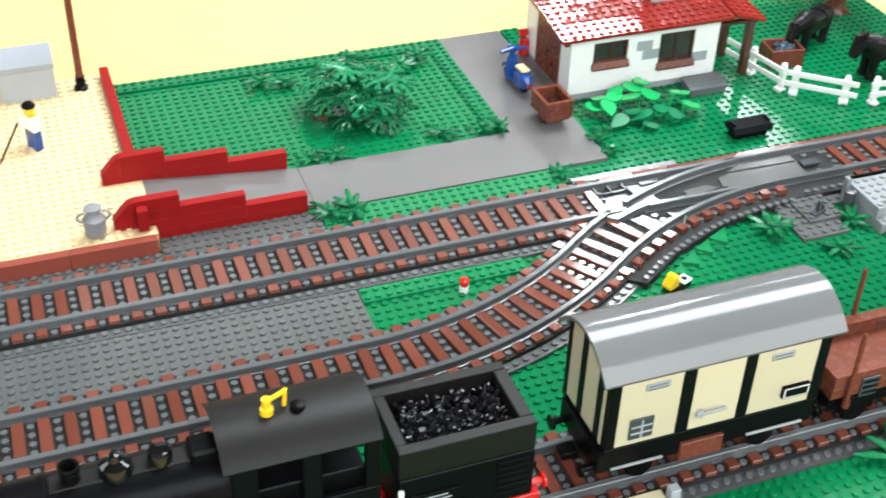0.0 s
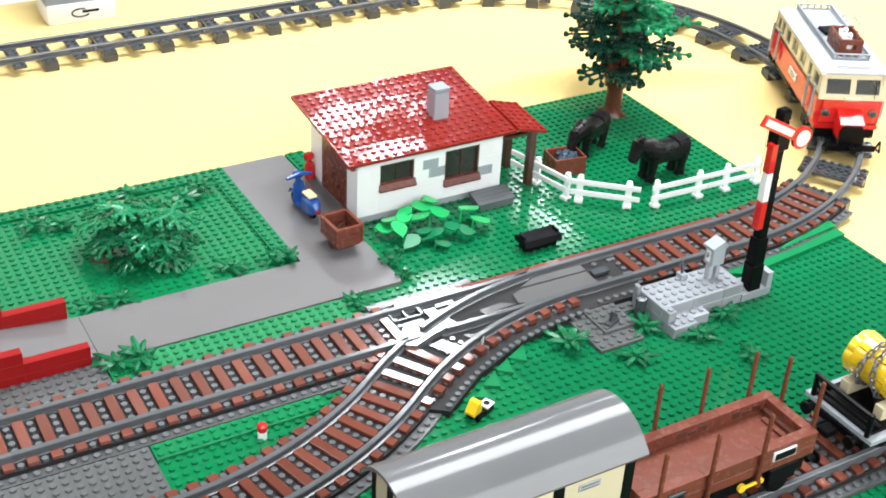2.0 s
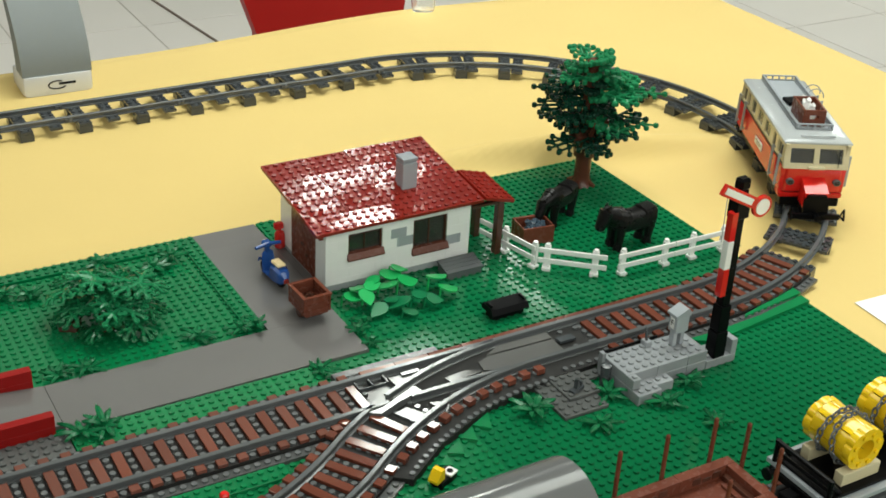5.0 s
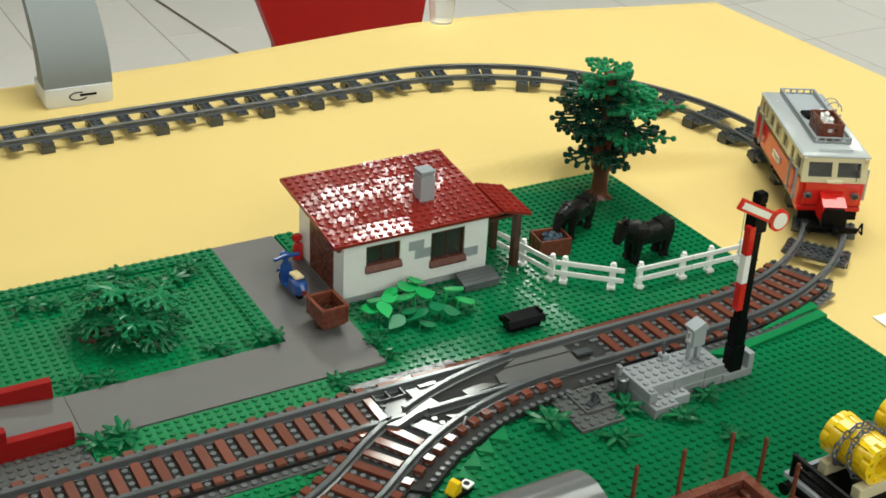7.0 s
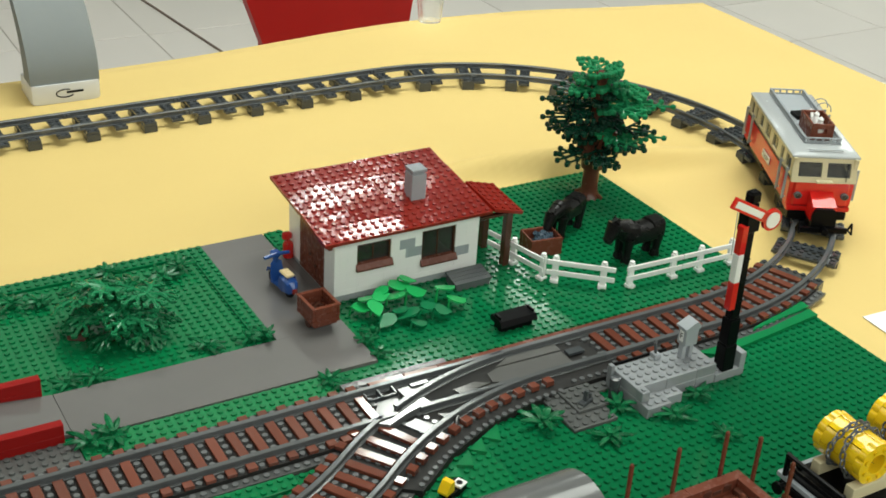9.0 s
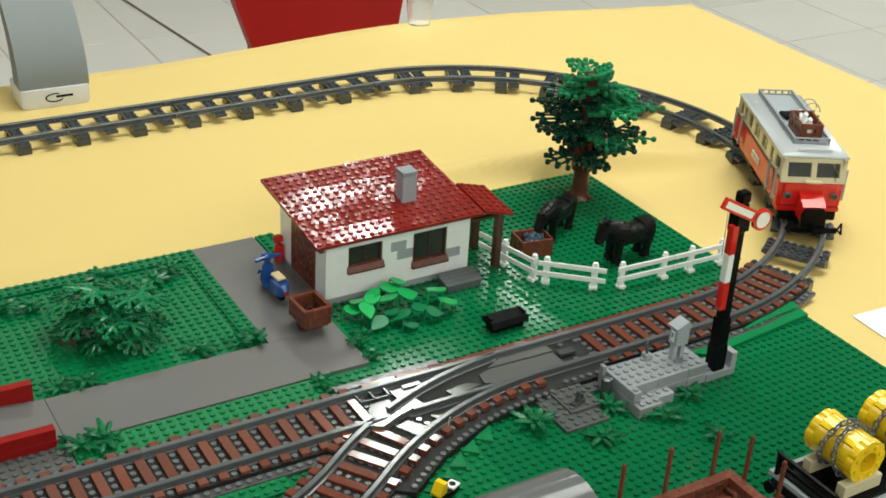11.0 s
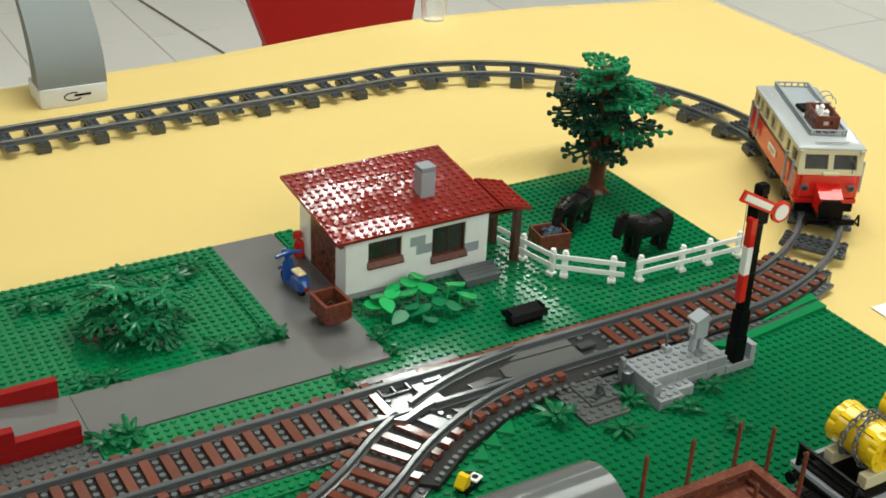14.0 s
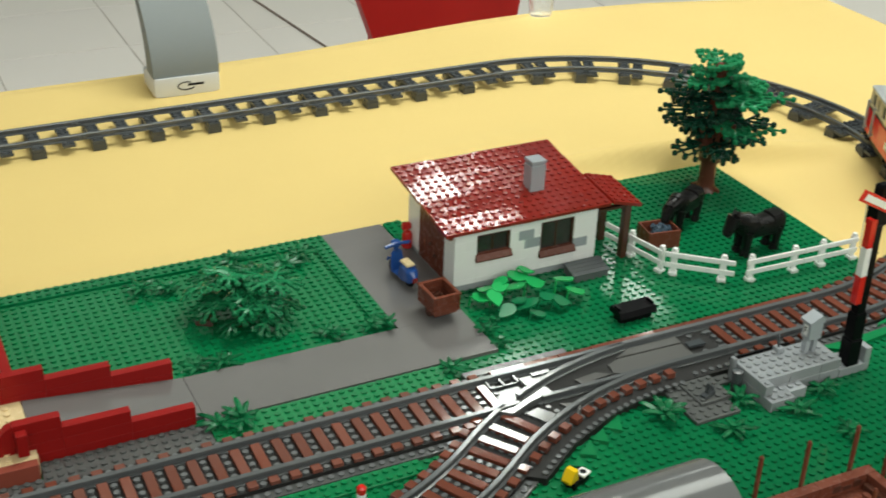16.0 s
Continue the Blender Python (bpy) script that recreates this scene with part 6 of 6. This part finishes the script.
# ---- yard things ----
def motor_scooter():
    e = thing("motor_scooter", "blue toy motor scooter with tan seat", "scooter", (22.1, 25.3, 0.42), 95)
    e.scale = (0.88, 0.88, 0.88)
    for x in (-1.9, 2.2):
        g = B()
        lathe(g, [(0.3, -0.28), (0.85, -0.3), (0.98, -0.1), (0.98, 0.1), (0.85, 0.3), (0.3, 0.28)], (x, 0, 0.98), 18, (0, 1, 0))
        w = part("wheel", g, BLACK, e)
        part("hub", lathe(B(), [(0.4, -0.34), (0.4, 0.34)], (x, 0, 0.98), 12, (0, 1, 0)), CHROME, w)
    # rear cowl, foot board, leg shield, as one moulding
    g = B()
    rings = ((-3.3, 1.3, 1.9, 0.35), (-2.8, 0.9, 2.6, 0.75), (-1.6, 0.75, 3.0, 0.95), (-0.6, 0.6, 2.8, 0.8), (-0.1, 0.6, 1.2, 0.75), (1.0, 0.6, 1.1, 0.8), (1.35, 0.65, 2.4, 0.95), (1.6, 0.9, 3.7, 0.8), (1.95, 1.6, 3.7, 0.45))
    prev = None
    for x, z0, z1, w in rings:
        r = [g.verts.new(p) for p in ((x, -w, z0 + 0.2), (x, -w * 0.7, z0), (x, w * 0.7, z0), (x, w, z0 + 0.2), (x, w, z1 - 0.3), (x, w * 0.6, z1), (x, -w * 0.6, z1), (x, -w, z1 - 0.3))]
        if prev:
            for k in range(8):
                g.faces.new([prev[k], prev[(k + 1) % 8], r[(k + 1) % 8], r[k]])
        else:
            g.faces.new(r)
        prev = r
    g.faces.new(prev)
    part("body", g, BLUE, e)
    g = B()
    prism(g, [(1.1, 1.5), (1.4, 2.2), (2.2, 2.5), (3.0, 2.2), (3.4, 1.4), (3.1, 1.5), (2.7, 1.95), (2.2, 2.1), (1.6, 1.9)], -0.5, 0.5, "y")
    for y in (-0.42, 0.42):
        cyl(g, (1.8, y, 3.4), (2.2, y, 0.98), 0.14, seg=8)
    part("front_fork", g, BLUE, e)
    g = B()
    cyl(g, (1.8, 0, 3.5), (1.5, 0, 4.6), 0.35)
    cyl(g, (1.4, -1.8, 4.5), (1.5, 0, 4.7), 0.24, 0.28, 8)
    cyl(g, (1.4, 1.8, 4.5), (1.5, 0, 4.7), 0.24, 0.28, 8)
    box(g, 1.3, -0.6, 4.1, 2.3, 0.6, 5.0, 0.2)
    part("handlebar", g, BLUE, e)
    part("headlight", lathe(B(), [(0.35, 0), (0.4, 0.15), (0.2, 0.25)], (2.3, 0, 4.5), 12, (1, 0, 0)), LAMPGLASS, e)
    g = B()
    box(g, -2.3, -0.62, 2.95, -0.3, 0.62, 3.4, 0.18)
    part("seat", g, TAN, e, "tan seat")
    part("tail_light", box(B(), -3.5, -0.35, 1.2, -3.2, 0.35, 1.8, 0.06), DRED, e)


motor_scooter()


def handcart():
    e = thing("handcart", "brown open handcart on the path", "cart", (22.7, 17.0, 0.42), 92)
    e.scale = (0.92, 0.92, 0.92)
    rng = random.Random(5)
    g = B()
    for k in range(14):
        cyl(g, (rng.uniform(-1.5, 1.5), rng.uniform(-1.1, 1.1), 1.25), (rng.uniform(-1.5, 1.5), rng.uniform(-1.1, 1.1), 2.1), 0.35, seg=8)
    part("load", g, DBROWN, e, "dark loose load")
    g = B()
    box(g, -1.2, -1.1, 0.3, 1.2, 1.1, 0.8, 0.06)
    part("underframe", g, DBROWN, e)
    for y in (-1.3, 1.3):
        g = B()
        lathe(g, [(0.2, -0.15), (0.75, -0.15), (0.8, 0), (0.75, 0.15), (0.2, 0.15)], (0, y, 0.8), 16, (0, 1, 0))
        part("wheel", g, DBROWN, e)
    part("bottom", box(B(), -1.9, -1.5, 0.9, 1.9, 1.5, 1.2, 0.04), BROWN, e)
    for a in ((-2.1, -1.75, 2.1, -1.45), (-2.1, 1.45, 2.1, 1.75), (-2.1, -1.44, -1.8, 1.44), (1.8, -1.44, 2.1, 1.44)):
        for z in (1.2, 1.9, 2.6):
            part("board", box(B(), a[0], a[1], z, a[2], a[3], z + 0.67, 0.06), BROWN, e)
        g = B()
        box(g, a[0] - 0.08, a[1] - 0.08, 3.3, a[2] + 0.08, a[3] + 0.08, 3.55, 0.04)
        part("rim", g, BROWN, e)


handcart()


def fire_extinguisher():
    e = thing("fire_extinguisher", "red toy fire extinguisher by the house wall", "extinguisher", (25.9, 32.2, 0.42))
    g = B()
    lathe(g, [(0.5, 0.4), (0.62, 0.5), (0.62, 2.2), (0.45, 2.5), (0.2, 2.6), (0.2, 2.9)], (0, 0, -0.4), 16)
    part("bottle", g, RED, e)
    g = B()
    box(g, -0.7, -0.3, 2.5, 0.4, 0.3, 3.3, 0.1)
    part("nozzle", g, RED, e)


fire_extinguisher()


def bench(x0, x1, y0, y1, mat, lab, nm="bench"):
    e = thing(nm, lab, "bench", (x0, y0, 0.02))
    w, d = x1 - x0, y1 - y0
    g = B()
    prism(g, [(0.15, 0), (d, 0), (d, 1.3), (0.15, 0.72)], 0.1, w - 0.1, "x")
    part("body", g, mat, e)
    for k in range(4):
        g = B()
        v0, v1 = k * d / 4 + 0.02, (k + 1) * d / 4 - 0.02
        prism(g, [(v0, 0.74 + 0.22 * v0), (v1, 0.74 + 0.22 * v1), (v1, 1.0 + 0.22 * v1), (v0, 1.0 + 0.22 * v0)], -0.1, w + 0.1, "x")
        part("slat", g, mat, e)


bench(40.3, 45.0, 17.2, 19.7, plastic("bench_grey_plastic", (0.10, 0.108, 0.112), 0.4), "grey slatted sloping bench against the house wall")


def sleeper_block():
    e = thing("rail_stop", "black plastic trough with flared rim in the grass", "trough", (40.1, 7.4, 0.02), 1)
    part("body", box(B(), 0.25, 0.1, 0, 4.35, 1.6, 1.0, 0.06), BLACK, e)
    g = B()
    prism(g, [(-0.35, 0.95), (0.0, 1.55), (1.7, 1.75), (2.05, 1.3), (1.9, 1.02), (-0.1, 0.9)], -0.1, 4.7, "x")
    part("rim", g, BLACK, e)
    for x in (0.0, 4.3):
        part("end_stud", box(B(), x, 0.3, 1.6, x + 0.3, 1.4, 1.95, 0.08), BLACK, e)


sleeper_block()


def trough():
    e = thing("feed_trough", "brown toy feed trough filled with dark water", "trough", (55.2, 22.0, 0.02), -8)
    part("bottom", box(B(), -1.9, -1.4, 0, 1.9, 1.4, 0.9, 0.04), BROWN, e)
    for a in ((-2.1, -1.7, 2.1, -1.41), (-2.1, 1.41, 2.1, 1.7), (-2.1, -1.4, -1.91, 1.4), (1.91, -1.4, 2.1, 1.4)):
        part("board", box(B(), a[0], a[1], 0, a[2], a[3], 2.3, 0.04), BROWN, e)
    rng = random.Random(2)
    g = B()
    for k in range(18):
        cyl(g, (rng.uniform(-1.6, 1.6), rng.uniform(-1.1, 1.1), 0.9), (rng.uniform(-1.6, 1.6), rng.uniform(-1.1, 1.1), 2.0), 0.3, seg=8)
    part("fodder", g, plastic("blue_grey_plastic", (0.05, 0.08, 0.11), 0.25), e)


trough()


def toy_horse(at, rz, head_down, label, size=1.0):
    """Blocky toy horse as one plain moulding."""
    g = B()
    rings = [(-3.5, 0.7, 3.9, 0.8), (-3.1, 1.3, 3.6, 1.4), (-1.4, 1.4, 3.5, 1.4), (-1.3, 1.4, 3.4, 1.2), (0.9, 1.4, 3.4, 1.2), (1.0, 1.4, 3.6, 1.5), (2.3, 1.2, 3.8, 1.5), (3.0, 0.8, 4.2, 1.2)]
    prev = None
    for x, w, zc, hh in rings:
        r = []
        for t in (2 * math.pi * k / 12 for k in range(12)):
            c, sn = math.cos(t), math.sin(t)
            r.append(g.verts.new((x, w * math.copysign(abs(c) ** 0.6, c), zc + hh * math.copysign(abs(sn) ** 0.6, sn))))
        if prev:
            for k in range(12):
                g.faces.new([prev[k], prev[(k + 1) % 12], r[(k + 1) % 12], r[k]])
        else:
            g.faces.new(r)
        prev = r
    g.faces.new(prev)
    for x in (-2.5, 2.1):
        for y in (-0.75, 0.75):
            cyl(g, (x, y, 3.2), (x + 0.1, y, 0.8), 0.75, 0.5, 10)
            cyl(g, (x + 0.12, y, 0.8), (x + 0.2, y, 0), 0.52, 0.66, 10)
    if head_down:
        neck, poll, nose = (2.0, 0, 4.4), (4.2, 0, 3.9), (5.1, 0, 2.3)
    else:
        neck, poll, nose = (2.0, 0, 4.2), (4.1, 0, 5.1), (4.9, 0, 3.2)
    cyl(g, neck, poll, 1.25, 0.8, 12)
    back = Vector(poll) - Vector(nose)
    cyl(g, Vector(poll) + back * 0.15, nose, 0.95, 0.62, 12)
    lathe(g, [(0.55, 0), (0.5, 0.2), (0.25, 0.32)], nose, 12, -back)
    for y in (-0.4, 0.4):
        cyl(g, Vector(poll) + back * 0.2 + Vector((0, y, 0.2)), Vector(poll) + back * 0.45 + Vector((0, y, 0.4)), 0.24, 0.06, 6)
    prism(g, [(2.2, 5.0), (poll[0] - 0.3, poll[2] + 1.0), (poll[0] + 0.5, poll[2] + 0.7), (2.4, 4.4)], -0.25, 0.25, "y")
    cyl(g, (-3.2, 0, 4.2), (-3.9, 0, 1.4), 0.42, 0.25, 8)
    for v in g.verts:
        v.co *= size
    solo("toy_horse", g, HORSEB, label, "toy horse", at, rz, group="toy horses")


toy_horse((65.3, 15.8, 0.02), 182, False, "plain black toy horse standing on the green plate", 1.0)
toy_horse((61.0, 25.0, 0.02), 203, True, "plain black toy horse bending to the trough", 0.9)


# ---- on the tan platform ----
def toy_figure():
    g = B()
    box(g, -1.0, -0.5, 0, -0.04, 0.5, 2.2, 0.08)
    box(g, 0.04, -0.5, 0, 1.0, 0.5, 2.2, 0.08)
    box(g, -1.0, -0.5, 2.0, 1.0, 0.5, 2.6, 0.08)
    prism(g, [(-1.0, 2.6), (1.0, 2.6), (0.75, 4.5), (-0.75, 4.5)], -0.5, 0.5, "y")
    lathe(g, [(0.4, 4.5), (0.62, 4.7), (0.62, 5.6), (0.4, 5.8)], (0, 0, 0), 14)
    lathe(g, [(0.8, 5.56), (0.85, 5.75), (0.62, 6.05), (0.2, 6.15)], (0, 0, 0), 14)
    for s in (-1, 1):
        cyl(g, (0.95 * s, 0, 4.1), (1.35 * s, -0.6, 2.9), 0.36, 0.3, 8)
    ob = solo("toy_figure", g, WHITE, "plain toy figure in blue, white and black", "toy figure", (-31.0, 25.2, 2.02), -60)
    ob.scale = (0.86, 0.86, 0.86)
    me = ob.data
    for m in (BLUE, YELLOW, BLACK):
        me.materials.append(m)
    for p in me.polygons:
        z = p.center.z / U
        p.material_index = 1 if z < 2.6 else 3 if z > 5.55 else 2 if z > 4.5 else 0


toy_figure()
g = B()
cyl(g, (-1.6, -1.2, 0.0), (0.8, 0.9, 3.2), 0.12, seg=8)
solo("shovel_stick", g, DBROWN, "thin brown stick leaning by the figure", "stick", (-33.1, 24.2, 2.02))


CHURN = plastic("pewter_grey_plastic", (0.24, 0.25, 0.26), 0.8)


def milk_churn():
    e = thing("milk_churn", "silver grey toy milk churn with two handles", "churn", (-27.3, 7.9, 2.2))
    e.scale = (0.88, 0.88, 0.84)
    g = B()
    lathe(g, [(0.9, 0), (1.15, 0.3), (1.2, 2.2), (0.75, 2.8), (0.7, 3.2), (0.95, 3.4), (0.9, 3.6), (0.3, 3.7)], (0, 0, 0), 18)
    part("can", g, CHURN, e)
    for s in (-1, 1):
        g = B()
        for k in range(5):
            a0, a1 = math.pi * k / 5 - math.pi / 2, math.pi * (k + 1) / 5 - math.pi / 2
            cyl(g, (s * (0.9 + 0.8 * math.cos(a0)), 0, 2.4 + 0.6 * math.sin(a0)), (s * (0.9 + 0.8 * math.cos(a1)), 0, 2.4 + 0.6 * math.sin(a1)), 0.16, seg=7)
        part("handle", g, CHURN, e)


milk_churn()


def chest():
    e = thing("grey_chest", "light grey toy chest with a hinged lid", "chest", (-30.6, 36.6, 2.02))
    part("body", box(B(), -2.9, -1.7, 0, 2.9, 1.7, 3.6, 0.1), LGREY, e)
    g = B()
    prism(g, [(-1.8, 3.62), (1.8, 3.62), (1.8, 4.9), (0.9, 5.4), (-0.9, 5.0), (-1.8, 4.2)], -3.0, 3.0, "x")
    part("lid", g, LGREY, e)


chest()


def lamp_pole():
    e = thing("wooden_pole", "tall brown pole on a black foot", "pole", (-25.1, 36.2, 2.02))
    g = B()
    cyl(g, (0, 0, 0.8), (0, 0, 24), 0.42, 0.4, 12)
    part("shaft", g, BROWN, e)
    g = B()
    lathe(g, [(0.8, 0), (0.8, 0.3), (0.55, 0.5), (0.55, 1.6)], (0, 0, 0), 12)
    part("foot", g, BLACK, e)


lamp_pole()

# small red and white marker beside the points
e = thing("marker_post", "small red and white round marker in the grass", "marker", (3.0, -8.0, 0.02))
e.scale = (0.8, 0.8, 0.78)
part("base", lathe(B(), [(0.55, 0), (0.55, 0.9), (0.5, 0.95)], (0, 0, 0), 14), WHITE, e)
part("cap", lathe(B(), [(0.5, 0.95), (0.55, 1.05), (0.55, 1.7), (0.35, 1.95)], (0, 0, 0), 14), RED, e)
e = thing("stair_block", "cream block beside the front track", "block", (6.5, -37.5, 0.02))
part("block", box(B(), -3, -1.2, 0, 1.2, 1.0, 1.6, 0.05), CREAM, e)
part("post", box(B(), 1.3, -0.4, 0, 2.1, 0.4, 2.6, 0.05), LGREY, e)


# ---- beyond the layout ----
def grey_device():
    """A curved grey casing that leans back from a rounded white foot."""
    e = thing("control_unit", "grey curved device on a white base", "electronic device", (16.15, 91.64, -0.7), -1.2)
    e.scale = (1.05, 1.05, 1.05)
    g = B()
    foot = [(-5.0, 1.0), (-4.8, 0.3), (-4.1, 0.0), (4.1, 0.0), (4.8, 0.3), (5.0, 1.0), (5.0, 6.2), (-5.0, 6.2)]
    rings = [[g.verts.new((x * k, y + (1 - k) * 2, z)) for x, y in foot] for z, k in ((0.0, 0.965), (0.35, 1.0), (2.5, 1.0), (2.85, 0.975))]
    for p, q in zip(rings, rings[1:]):
        for k in range(len(foot)):
            m = (k + 1) % len(foot)
            g.faces.new([p[k], p[m], q[m], q[k]])
    g.faces.new(rings[0]), g.faces.new(rings[-1])
    part("base", g, BOXWHITE, e)
    g = B()
    outer, inner = [], []
    for k in range(15):
        t = k / 14
        outer.append((0.35 + 9.0 * t ** 2.0, 2.86 + 12.4 * t))
        inner.append((4.2 + 7.2 * t ** 2.0, 2.86 + 11.9 * t))
    prism(g, outer + inner[::-1], -4.9, 4.9, "x")
    part("casing", g, BOXGREY, e)
    g = B()
    for k in range(9):
        a0, a1 = radians(60 + 30 * k), radians(90 + 30 * k)
        cyl(g, (-0.2 + 1.3 * math.cos(a0), -0.03, 1.45 + 0.6 * math.sin(a0)), (-0.2 + 1.3 * math.cos(a1), -0.03, 1.45 + 0.6 * math.sin(a1)), 0.1, seg=6)
    box(g, 0.0, -0.06, 1.4, 2.4, 0.02, 1.75, 0.02)
    part("emblem", g, BLACK, e)


grey_device()


def red_chair():
    e = thing("chair", "red plastic chair behind the table", "chair", (89, 150, -94))
    g = B()
    prism(g, [(-16, 44), (18, 44), (18.5, 76), (20, 86), (21, 100), (17, 106), (-18, 106), (-21.5, 100), (-20.2, 86), (-16.6, 76)], 0, 3, "y")
    part("backrest", g, DRED2, e)
    part("seat", box(B(), -19, -30, 52, 19, -0.1, 56, 1.5), DRED2, e)
    for x in (-18, 15):
        for y in (-28, -4):
            part("leg", box(B(), x, y, 0, x + 3, y + 3, 52, 0.4), CHROME, e)


DRED2 = plastic("chair_red_plastic", (0.36, 0.012, 0.012), 1.2, spec=0.25)
red_chair()
e = thing("plastic_cup", "clear plastic cup near the table edge", "cup", (87.4, 106.6, -0.75))
o = part("cup", lathe(B(), [(2.0, 0), (2.1, 0.3), (2.7, 6), (2.8, 6.2), (2.55, 6.1), (1.9, 0.5)], (0, 0, 0), 22), CLEARP, e)
o.visible_shadow = False
e = thing("paper_sheet", "white printed paper sheet lying on the yellow cloth", "paper", (81.7, -6.4, -0.62), -3)
pp = part("sheet", box(B(), 0, -26, 0, 18, 0, 0.05, 0.01), PAPER, e)
for k in range(3):
    part("lettering", box(B(), 3.2, -3.0 - 0.9 * k, 0.052, 6.5 - 0.8 * (k % 2), -2.6 - 0.9 * k, 0.06, 0.002), STUDGREY, pp)
